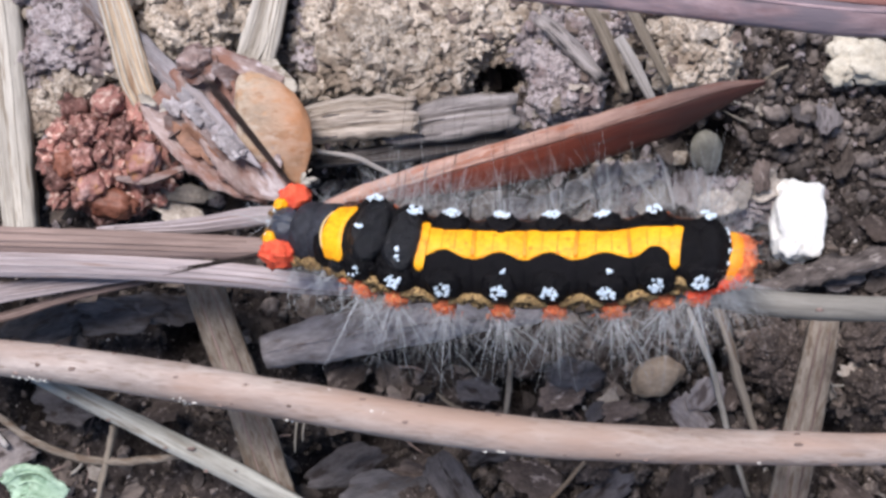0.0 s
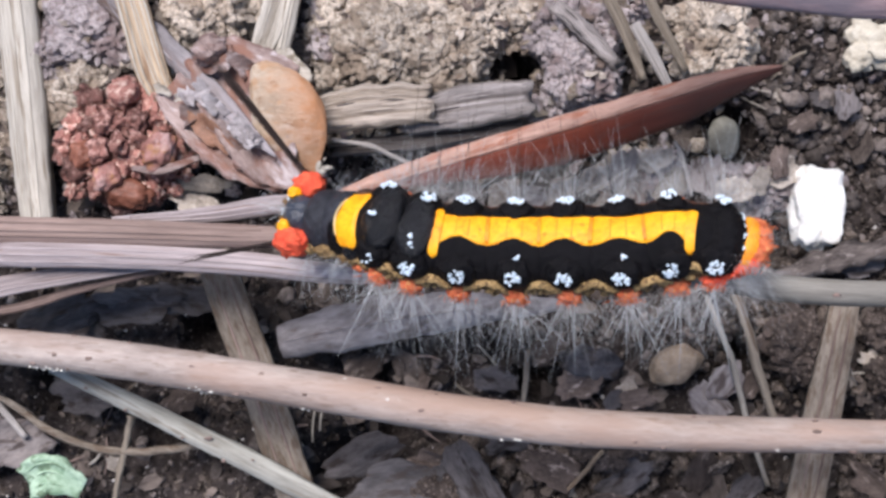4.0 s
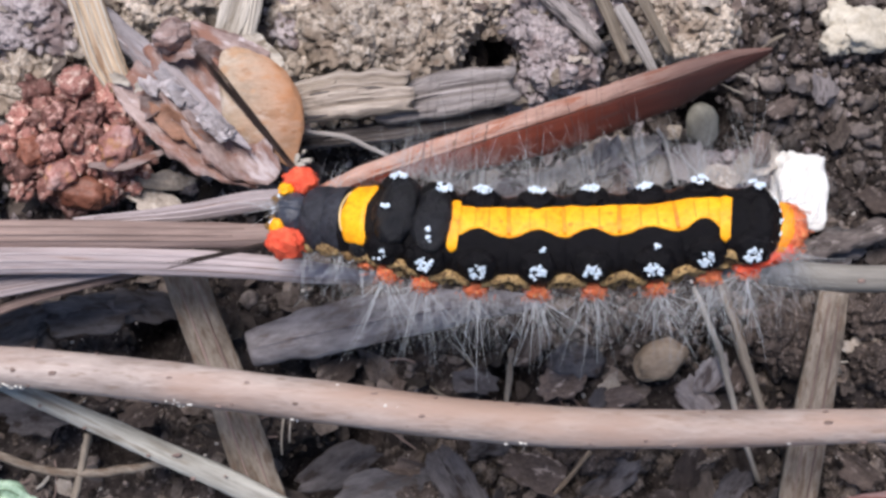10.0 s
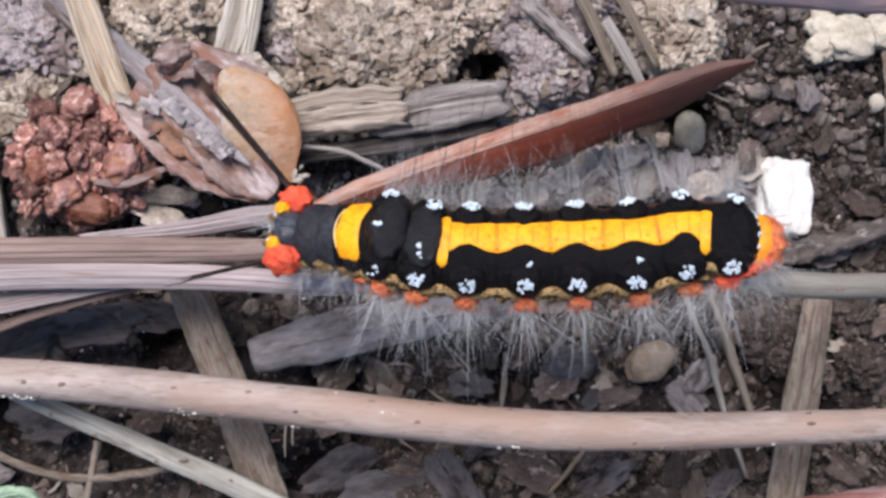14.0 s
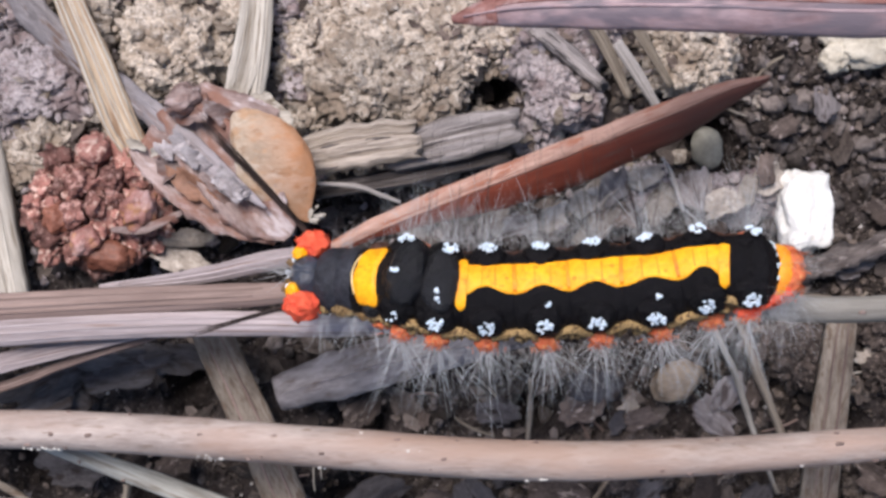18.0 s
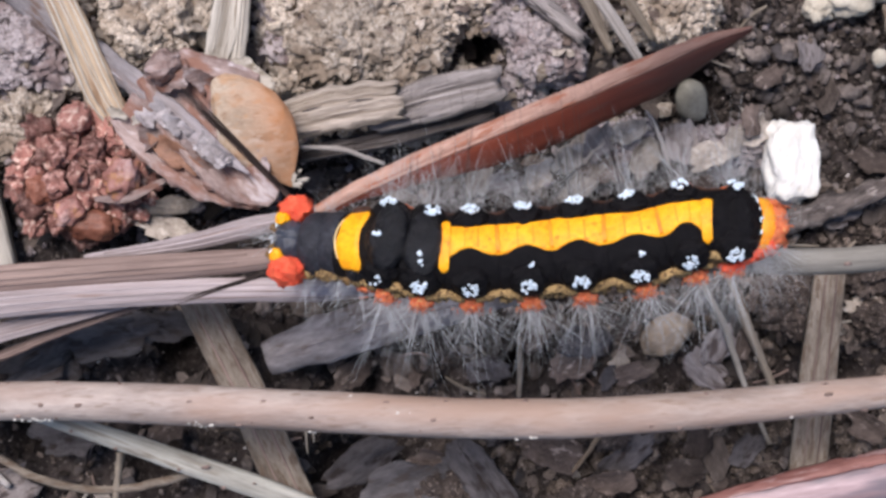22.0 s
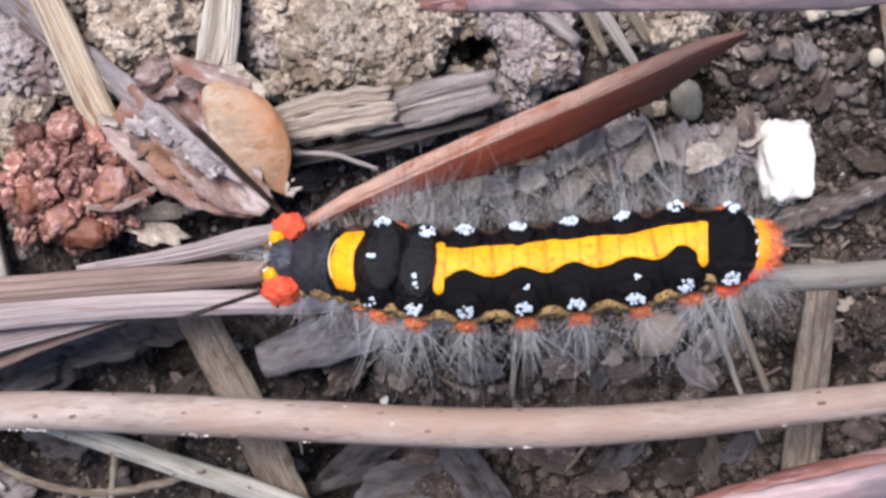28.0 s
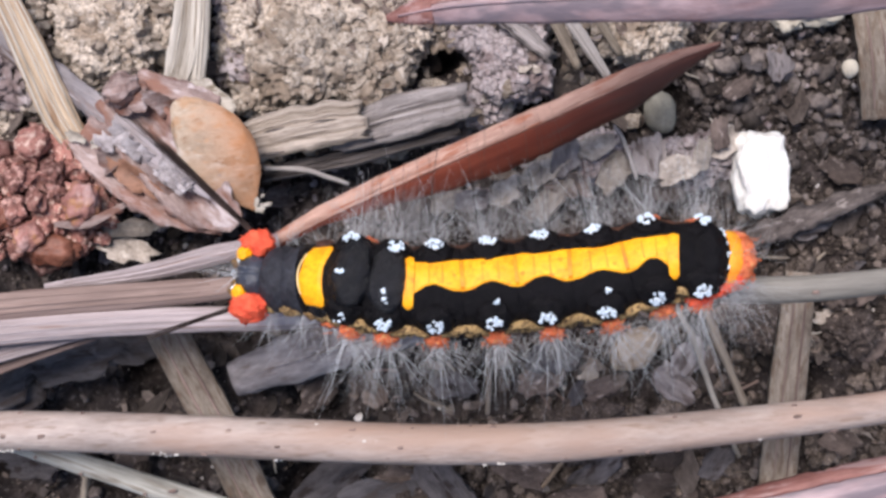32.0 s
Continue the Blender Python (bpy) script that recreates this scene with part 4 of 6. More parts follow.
# upright-looking straws
strap("flat_straw", [(-17.96, 1.69, -2.60), (-16.53, -2.62, -3.40), (-15.28, -6.48, -4.40), (-13.83, -11.47, -5.40), (-12.31, -15.77, -6.00)], [2.2, 2.4, 2.5, 2.5, 2.3], FLAT, STRAW_FLAT, ribs=2, vein=STRAW_BROWN, label="greyish-tan flat straw with pale edges under a stem", rough=0.05, seed=11, thick=0.35)
strap("flat_straw", [(20.37, -1.62, -3.60), (19.97, -3.78, -3.70), (19.13, -7.74, -3.90), (18.07, -13.28, -4.40), (17.41, -16.83, -5.00)], [1.75, 1.95, 2.25, 2.3, 2.2], FLAT, STRAW_FLAT, ribs=2, vein=STRAW_BROWN, label="greyish-tan flat straw with pale edges under a stem", rough=0.04, seed=13, thick=0.35)
strap("flat_straw", [(27.0, 13.4, -6.2), (27.05, 11.2, -5.9), (27.0, 9.0, -5.9), (26.9, 6.8, -6.2)], [2.2, 2.3, 2.3, 2.1], FLAT, STRAW_FLAT, ribs=2, vein=STRAW_BROWN, label="short greyish-tan flat straw lying on soil", rough=0.06, seed=14, thick=0.35)
strap("dry_stalk", [(-32.53, 24.38, -6.20), (-31.24, 18.36, -5.20), (-30.32, 12.88, -4.40), (-29.56, 7.50, -3.60), (-28.82, 3.62, -2.60), (-28.48, 1.54, -2.20)], [2.7, 2.75, 2.5, 2.3, 2.0, 1.5], RIDGE, STALK_WHITE, "cream-white ribbed dry stem", "stalk", "dry stalks", rough=0.05, seed=15, thick=0.9)
strap("dry_stalk", [(-36.81, 21.67, -4.80), (-36.37, 14.73, -4.40), (-36.09, 9.26, -4.00), (-35.57, 4.17, -3.20)], [1.8, 1.9, 1.8, 1.6], RIDGE, STRAW_FLAT, "dark weathered grey dry stem", "stalk", "dry stalks", rough=0.05, seed=16, thick=0.8)
strap("tan_sheath", [(-25.60, 24.79, -4.60), (-24.03, 20.10, -3.60), (-22.74, 16.54, -2.80), (-21.55, 12.89, -2.20), (-20.55, 10.90, -2.00)], [1.5, 1.7, 1.9, 2.0, 1.5], CHANNEL, STRAW_TAN, ribs=4, vein=STRAW_CREAM, edge=STRAW_CREAM, label="golden-tan dry leaf sheath with pale edges", rough=0.06, seed=17, thick=0.3)
strap("grey_sheath", [(-28.67, 24.16, -5.20), (-26.27, 19.77, -4.60), (-23.07, 16.31, -3.60), (-19.78, 13.35, -1.90), (-16.63, 10.11, -0.20), (-13.41, 7.17, 1.40)], [1.9, 2.0, 1.6, 1.5, 1.5, 0.15], RIDGE, LILAC_STRIP, "dull lilac-grey dry leaf strip beside the husk, upper part painted as shaded", rough=0.20, seed=18, thick=0.22, ribs=2, vein=LILAC_STRIP)
strap("grey_straw", [(-12.91, 23.04, -3.20), (-13.45, 18.28, -2.40), (-14.25, 15.33, -2.10), (-15.25, 12.96, -2.40)], [1.5, 1.6, 1.7, 1.2], CHANNEL, STRAW_CREAM, "weathered pale grey split straw", rough=0.06, seed=19, thick=0.35)
strap("grey_straw", [(-12.29, 22.93, -2.90), (-12.78, 18.19, -2.20), (-13.33, 15.23, -2.00), (-13.96, 12.50, -2.40)], [0.9, 1.0, 1.1, 0.8], RIDGE, STRAW_CREAM, "weathered pale grey split straw", rough=0.06, seed=20, thick=0.35)
straw("pale_stick", [(-27.91, -5.21, -3.00), (-24.47, -6.84, -3.20), (-19.65, -9.20, -3.50), (-15.18, -11.47, -3.90), (-8.65, -15.21, -4.80)], [0.45, 0.58, 0.68, 0.72, 0.7], STICK_GREEN, "pale grey-green dry stick under the stem", "stick", "dry sticks", sides=12, ribs=0.03, rough=0.10, flat=0.7, seed=2, marks=7)
straw("thin_twig", [(-35.19, -6.11, -4.80), (-31.31, -7.54, -5.00), (-28.51, -9.49, -5.20), (-24.95, -10.65, -5.20), (-21.40, -10.55, -5.20), (-17.90, -10.05, -5.40)], [0.16, 0.22, 0.24, 0.26, 0.28, 0.2], STRAW_FLAT, "thin curved olive-grey twig on soil", "twig", "twigs", sides=9, rough=0.55, seed=4)
straw("thin_twig", [(-23.38, -8.40, -4.60), (-23.76, -10.00, -5.00), (-24.36, -12.14, -5.40), (-24.94, -14.68, -6.00)], [0.26, 0.2, 0.2, 0.16], STRAW_OLIVE, "short brown twig on the soil", "twig", "twigs", sides=9, rough=0.55, seed=5)
straw("thin_twig", [(1.27, -4.40, -5.20), (1.14, -6.19, -5.80), (0.89, -8.17, -6.40)], [0.16, 0.18, 0.16], STRAW_FLAT, "short grey twig standing in the soil", "twig", "twigs", sides=9, rough=0.55, seed=6)
straw("thin_twig", [(12.17, -1.06, -4.60), (12.75, -2.62, -4.60), (13.83, -5.41, -5.00), (14.74, -8.92, -5.40), (16.01, -12.79, -5.80)], [0.13, 0.17, 0.20, 0.20, 0.16], STRAW_CREAM, "thin cream-grey twig on soil", "twig", "twigs", sides=9, rough=0.55, seed=7)
straw("thin_twig", [(13.64, -0.19, -5.20), (14.60, -2.64, -5.40), (15.49, -5.79, -5.60), (16.75, -9.67, -6.00)], [0.22, 0.30, 0.32, 0.26], STRAW_OLIVE, "thin brown twig on the soil", "twig", "twigs", sides=9, rough=0.55, seed=8)
straw("thin_twig", [(-10.52, 8.43, -2.20), (-8.12, 8.01, -2.20), (-5.75, 6.94, -2.60)], [0.12, 0.17, 0.12], STRAW_GREY, "thin pale grey twig on soil", "twig", "twigs", sides=9, rough=0.55, seed=9)
straw("thin_twig", [(10.32, 8.40, -4.60), (10.85, 7.14, -4.40), (11.39, 5.03, -4.80)], [0.10, 0.14, 0.12], STRAW_GREY, "thin bent grey twig on the soil", "twig", "twigs", sides=9, rough=0.55, seed=10)
straw("thin_twig", [(5.86, -10.63, -5.80), (4.80, -11.97, -6.00), (3.59, -13.33, -6.40)], [0.14, 0.16, 0.12], STRAW_TAN, "thin pale grey twig on soil", "twig", "twigs", sides=9, rough=0.55, seed=11)
straw("root_fragment", [(16.35, 0.01, -5.80), (18.41, 0.62, -5.40), (20.53, 1.33, -5.20), (23.06, 1.71, -5.30), (25.88, 2.46, -5.60), (28.35, 2.66, -6.00)], [0.35, 0.62, 0.7, 0.6, 0.55, 0.3], ROOT, "lumpy grey-brown root fragment on the soil", "root", "", sides=16, rough=0.75, flat=0.7, seed=12)
strap("dry_grass_blade", [(5.86, 17.31, -1.80), (7.05, 15.12, -2.00), (8.29, 11.95, -2.60)], [0.7, 0.8, 0.5], RIDGE, STRAW_OLIVE, "olive-brown dry grass blade on earth", rough=0.05, seed=21)
strap("dry_grass_blade", [(7.71, 15.25, -2.00), (8.75, 13.50, -2.20), (9.96, 11.23, -2.60)], [0.7, 0.75, 0.5], RIDGE, STRAW_GREY, "olive-brown dry grass blade on earth", rough=0.05, seed=22)
strap("dry_grass_blade", [(8.04, 17.77, -1.60), (9.25, 15.43, -1.90), (10.83, 12.44, -2.50)], [0.6, 0.65, 0.4], RIDGE, STRAW_OLIVE, "olive-brown dry grass blade on earth", rough=0.05, seed=23)
strap("dry_grass_blade", [(-37.76, 2.03, 0.50), (-35.23, 0.76, 0.40), (-32.45, -0.35, 0.00)], [0.5, 0.5, 0.3], RIDGE, STRAW_GREY, "weathered pale grass blade", rough=0.05, seed=24)
strap("dry_grass_blade", [(-38.73, 0.47, -0.60), (-35.87, -0.81, -0.80), (-33.98, -1.78, -1.00)], [0.9, 0.8, 0.5], RIDGE, STRAW_PALE, "weathered pale grass blade", rough=0.05, seed=25)
strap("dry_grass_blade", [(-40.22, -7.85, -5.60), (-36.10, -8.00, -5.40), (-33.10, -8.52, -5.60)], [0.8, 0.8, 0.5], RIDGE, STRAW_OLIVE, "olive-brown dry grass blade on earth", rough=0.05, seed=26)
strap("dry_grass_blade", [(-34.67, -5.47, -5.00), (-32.39, -7.50, -5.40), (-30.43, -9.88, -5.80)], [0.5, 0.5, 0.4], RIDGE, STRAW_GREY, "weathered pale grass blade", rough=0.05, seed=27)

# ---- dry leaves ----


def red_leaf():
    """A long folded leaf: the narrow upper face worn pink, the broad lower one red-brown."""
    pts = [(-10.48, 4.23, 2.40), (-7.42, 5.36, 2.00), (-3.52, 6.56, 1.60), (1.06, 7.82, 1.30), (5.67, 9.09, 1.00), (10.30, 10.51, 0.60), (13.48, 11.54, 0.20), (16.26, 12.17, -0.60)]
    pts = [(x, y + min(0.20, -0.12 + 0.08 * k), z) for k, (x, y, z) in enumerate(pts)]
    base = base_of("dry_leaf", *pts[4], "long folded red-brown dry leaf with a worn pink edge", "leaf", "dry leaves")
    wide = [1.7, 2.2, 2.5, 2.6, 2.6, 2.4, 1.6, 0.35]
    bm = bmesh.new()
    line = blade(bm, pts, wide, [(-0.33, -0.10), (-0.28, -0.01), (-0.18, 0.05), (-0.07, 0.06), (0.02, 0.02)], rough=0.09, seed=31, thick=0.16)
    way = line[-1] - line[0]
    part("upper_half", bm, LEAF_CREST, base, "worn pink upper half", along=way)
    fall = [(0.0, 0.0), (0.10, -0.02), (0.28, -0.10), (0.48, -0.24), (0.64, -0.40), (0.70, -0.50)]
    bm = bmesh.new()
    blade(bm, pts, [0.25, 0.5, 1.5, 2.5, 2.6, 2.3, 1.5, 0.3], fall, rough=0.09, seed=31, thick=0.16)
    part("lower_half", bm, LEAF_RED, base, "glossy red-brown lower half with a withered tip", along=way)
    bm = bmesh.new()
    stem(bm, [Vector(p) + Vector((0, 0, 0.03)) for p in pts], [0.05, 0.08, 0.10, 0.10, 0.09, 0.08, 0.05, 0.03], 8)
    part("midrib", bm, LEAF_CREST, base, along=way)


red_leaf()


def mauve_leaf(pts, wide, seed, band=0.37):
    """A mauve leaf blade with a red-brown band along one side and a red-brown tip."""
    bm = bmesh.new()
    line = blade(bm, pts, wide, RIDGE, rough=0.05, seed=seed, thick=0.25)
    way = line[-1] - line[0]
    mid = line[len(line) // 2]
    base = base_of("dry_leaf", mid.x, mid.y, mid.z, "mauve-pink dry leaf blade with a red-brown edge and tip", "leaf", "dry leaves")
    part("blade", bm, LEAF_MAUVE, base, along=way)
    bm = bmesh.new()
    high = [Vector(p) + Vector((0, 0, 0.05)) for p in pts]
    blade(bm, high, wide, [(-0.53, -0.20), (-0.53 + 0.2 * band, -0.08), (-0.53 + 0.5 * band, 0.02), (-0.53 + 0.8 * band, 0.055), (-0.53 + band, 0.065)], rough=0.12, seed=seed, thick=0.2)
    part("edge_band", bm, LEAF_BAND, base, "red-brown edge", along=way)
    bm = bmesh.new()
    blade(bm, [p + Vector((0, 0, 0.09)) for p in line[:9]], [0.3, 0.8, 1.2, 1.3], [(-0.5, -0.10), (-0.25, 0.05), (0, 0.11), (0.3, 0.04), (0.48, -0.08)], rough=0.15, seed=seed + 1, thick=0.2)
    part("tip", bm, LEAF_BAND, base, "red-brown tip", along=way)
    bm = bmesh.new()
    stem(bm, [p + Vector((0, 0, 0.24)) for p in line[2:-2:4]], [0.05, 0.09, 0.10, 0.09, 0.05], 8, 3, rough=0.3)
    part("midrib", bm, LEAF_MAUVE, base, along=way)


mauve_leaf([(-3.13, 14.72, 16.60), (-0.46, 14.87, 17.20), (3.47, 14.71, 17.40), (7.98, 14.37, 17.20), (12.64, 13.94, 16.60), (18.03, 13.66, 15.00), (27.19, 14.03, 10.00), (50.45, 14.91, -6.00)], [0.35, 1.5, 2.0, 2.2, 2.3, 2.3, 2.1, 1.2], 33)
mauve_leaf([(4.54, -16.60, -4.60), (10.37, -16.29, -3.90), (15.82, -15.76, -3.20), (20.61, -15.39, -2.80), (26.22, -15.04, -2.80), (34.00, -14.75, -3.60)], [0.5, 1.8, 2.8, 3.3, 3.4, 2.6], 35, 0.2)
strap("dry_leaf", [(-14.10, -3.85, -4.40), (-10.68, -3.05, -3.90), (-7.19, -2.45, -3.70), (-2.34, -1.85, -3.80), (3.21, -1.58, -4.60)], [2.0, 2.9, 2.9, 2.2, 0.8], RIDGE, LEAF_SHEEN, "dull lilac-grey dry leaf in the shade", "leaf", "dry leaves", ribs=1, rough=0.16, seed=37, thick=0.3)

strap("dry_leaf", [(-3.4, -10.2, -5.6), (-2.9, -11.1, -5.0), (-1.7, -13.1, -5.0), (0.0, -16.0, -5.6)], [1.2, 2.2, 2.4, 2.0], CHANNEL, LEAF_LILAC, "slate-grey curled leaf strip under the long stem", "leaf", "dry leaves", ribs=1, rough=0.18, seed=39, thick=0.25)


def leaf_fragment(at, size, turn, material, label, seed, tilt=(0.0, 0.0), curl=0.2):
    bm = bmesh.new()
    scrap(bm, at, size, turn, tilt, seed, 0.42, curl * 1.3, 0.09, 30, 7)
    ob = thing("leaf_fragment", bm, material, label, "leaf", "leaf fragments", along=(math.cos(turn), math.sin(turn), 0))
    return ob


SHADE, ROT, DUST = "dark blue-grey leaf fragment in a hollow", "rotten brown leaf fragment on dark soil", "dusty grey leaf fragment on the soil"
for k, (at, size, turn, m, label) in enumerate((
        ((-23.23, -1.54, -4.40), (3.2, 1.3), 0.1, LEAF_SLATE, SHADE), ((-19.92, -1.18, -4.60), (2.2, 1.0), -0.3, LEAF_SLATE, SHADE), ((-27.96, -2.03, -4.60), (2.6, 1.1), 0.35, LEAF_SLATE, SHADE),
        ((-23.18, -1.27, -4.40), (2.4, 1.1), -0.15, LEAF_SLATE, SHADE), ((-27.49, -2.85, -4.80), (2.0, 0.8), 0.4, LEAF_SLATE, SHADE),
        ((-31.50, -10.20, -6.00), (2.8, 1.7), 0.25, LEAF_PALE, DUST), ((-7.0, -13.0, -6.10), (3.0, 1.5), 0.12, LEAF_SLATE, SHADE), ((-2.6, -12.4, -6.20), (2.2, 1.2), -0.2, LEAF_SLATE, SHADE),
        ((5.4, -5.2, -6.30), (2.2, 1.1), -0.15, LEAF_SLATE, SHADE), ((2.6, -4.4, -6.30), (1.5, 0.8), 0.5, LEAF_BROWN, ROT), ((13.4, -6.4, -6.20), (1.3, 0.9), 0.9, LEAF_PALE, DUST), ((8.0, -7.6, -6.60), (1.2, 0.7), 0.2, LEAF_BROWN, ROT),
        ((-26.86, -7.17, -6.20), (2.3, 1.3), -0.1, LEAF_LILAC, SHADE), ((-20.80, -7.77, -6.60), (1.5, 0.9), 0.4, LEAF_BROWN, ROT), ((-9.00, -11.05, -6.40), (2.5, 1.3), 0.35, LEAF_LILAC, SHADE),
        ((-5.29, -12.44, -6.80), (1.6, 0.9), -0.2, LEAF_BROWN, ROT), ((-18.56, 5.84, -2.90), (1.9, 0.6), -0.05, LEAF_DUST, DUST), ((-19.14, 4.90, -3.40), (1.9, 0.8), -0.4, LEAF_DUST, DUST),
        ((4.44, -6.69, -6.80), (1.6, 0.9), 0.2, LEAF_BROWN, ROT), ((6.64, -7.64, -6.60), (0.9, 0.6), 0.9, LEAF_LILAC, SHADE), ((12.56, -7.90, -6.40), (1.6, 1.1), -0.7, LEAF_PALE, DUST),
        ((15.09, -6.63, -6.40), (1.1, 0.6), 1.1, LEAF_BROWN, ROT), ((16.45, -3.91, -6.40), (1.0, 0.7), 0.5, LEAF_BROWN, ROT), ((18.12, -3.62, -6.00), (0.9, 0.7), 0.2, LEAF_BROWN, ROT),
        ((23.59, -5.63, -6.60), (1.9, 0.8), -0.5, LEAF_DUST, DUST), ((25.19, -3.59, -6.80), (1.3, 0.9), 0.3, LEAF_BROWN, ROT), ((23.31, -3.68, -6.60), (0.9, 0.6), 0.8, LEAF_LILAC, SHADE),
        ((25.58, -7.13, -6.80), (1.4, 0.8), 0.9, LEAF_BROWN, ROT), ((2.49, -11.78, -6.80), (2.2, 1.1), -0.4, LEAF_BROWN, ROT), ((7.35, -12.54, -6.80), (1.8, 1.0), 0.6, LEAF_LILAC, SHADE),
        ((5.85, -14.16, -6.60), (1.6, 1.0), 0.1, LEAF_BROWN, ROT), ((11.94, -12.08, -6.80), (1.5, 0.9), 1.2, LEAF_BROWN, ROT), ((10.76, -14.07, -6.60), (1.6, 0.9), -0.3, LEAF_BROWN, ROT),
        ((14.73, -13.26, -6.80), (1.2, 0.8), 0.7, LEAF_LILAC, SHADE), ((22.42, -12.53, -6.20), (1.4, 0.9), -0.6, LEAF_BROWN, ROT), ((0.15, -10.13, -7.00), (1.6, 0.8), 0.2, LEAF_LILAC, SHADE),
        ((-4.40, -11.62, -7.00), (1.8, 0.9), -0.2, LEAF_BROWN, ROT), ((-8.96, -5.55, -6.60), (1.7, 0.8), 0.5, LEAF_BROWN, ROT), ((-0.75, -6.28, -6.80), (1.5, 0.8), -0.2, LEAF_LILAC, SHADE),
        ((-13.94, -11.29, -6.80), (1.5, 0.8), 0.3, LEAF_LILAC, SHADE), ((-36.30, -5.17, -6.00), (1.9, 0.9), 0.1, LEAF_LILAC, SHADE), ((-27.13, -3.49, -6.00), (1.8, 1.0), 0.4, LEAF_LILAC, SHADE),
        ((18.52, 9.65, -6.60), (1.0, 0.6), 0.4, LEAF_BROWN, ROT), ((21.15, 11.00, -6.80), (1.2, 0.8), 1.4, LEAF_LILAC, SHADE), ((17.25, 6.52, -6.40), (1.3, 0.9), 0.2, LEAF_DUST, DUST),
        ((12.85, 6.28, -5.80), (1.3, 0.8), 1.3, LEAF_PALE, DUST), ((10.33, 5.66, -5.60), (1.2, 0.8), 0.6, LEAF_DUST, DUST), ((6.43, 6.76, -4.80), (1.4, 0.8), 0.9, LEAF_DUST, DUST),
        ((24.44, 3.84, -6.80), (1.3, 0.7), -0.5, LEAF_BROWN, ROT), ((22.07, 0.76, -6.60), (1.4, 0.8), 0.2, LEAF_LILAC, SHADE),
        ((5.45, 6.09, -4.80), (1.4, 0.8), 0.5, LEAF_DUST, DUST), ((7.19, 6.78, -4.40), (1.3, 0.9), 1.2, LEAF_PALE, DUST), ((9.17, 7.33, -4.60), (1.3, 0.7), 0.3, LEAF_DUST, DUST), ((7.48, 5.12, -5.20), (1.5, 0.8), -0.3, LEAF_BROWN, ROT),
        ((10.13, 5.52, -5.20), (1.4, 0.8), 0.9, LEAF_DUST, DUST), ((12.09, 6.27, -5.00), (1.3, 0.9), 1.6, LEAF_PALE, DUST), ((13.73, 5.30, -5.00), (1.5, 0.9), 0.2, LEAF_DUST, DUST), ((15.63, 5.90, -5.40), (1.1, 0.7), 1.0, LEAF_DUST, DUST),
        ((16.85, 7.06, -5.60), (1.1, 0.6), 1.5, LEAF_BROWN, ROT), ((12.82, 4.19, -5.40), (1.4, 0.7), -0.4, LEAF_BROWN, ROT), ((3.27, 5.29, -4.60), (1.2, 0.7), 0.6, LEAF_DUST, DUST), ((1.35, 5.03, -4.60), (1.2, 0.7), 0.1, LEAF_PALE, DUST),
        ((-0.32, 5.28, -4.80), (1.1, 0.7), 0.8, LEAF_DUST, DUST), ((-2.42, 4.99, -4.80), (1.2, 0.6), 0.2, LEAF_BROWN, ROT), ((16.79, -3.00, -6.00), (1.0, 0.7), 0.3, LEAF_BROWN, ROT), ((18.25, -3.20, -5.80), (0.9, 0.6), 1.0, LEAF_BROWN, ROT))):
    q = random.Random(300 + k)
    leaf_fragment(at, size, turn, m, label, 3.1 + k, (q.gauss(0, 0.22), q.gauss(0, 0.22)), q.uniform(-0.1, 0.3))
KEEP_CLEAR = [((10.42, -5.39, -6.60), 2.4), ((19.22, 4.35, -6.60), 3.6), ((13.65, 8.80, -7.00), 2.0), ((23.83, 14.32, -6.00), 3.4), ((25.15, 10.07, -5.40), 1.2)]


def open_spot(r):
    """A place on the open soil in front of the caterpillar or beyond its tail."""
    while True:
        x, y = (r.uniform(-30, 32), r.uniform(-17, -2)) if r.random() < 0.84 else (r.uniform(13, 32), r.uniform(-2, 16))
        if not in_hollow(x, y, 1.1) and all(math.hypot(x - p[0], y - p[1]) > d for p, d in KEEP_CLEAR):
            return x, y, ground_z(x, y)


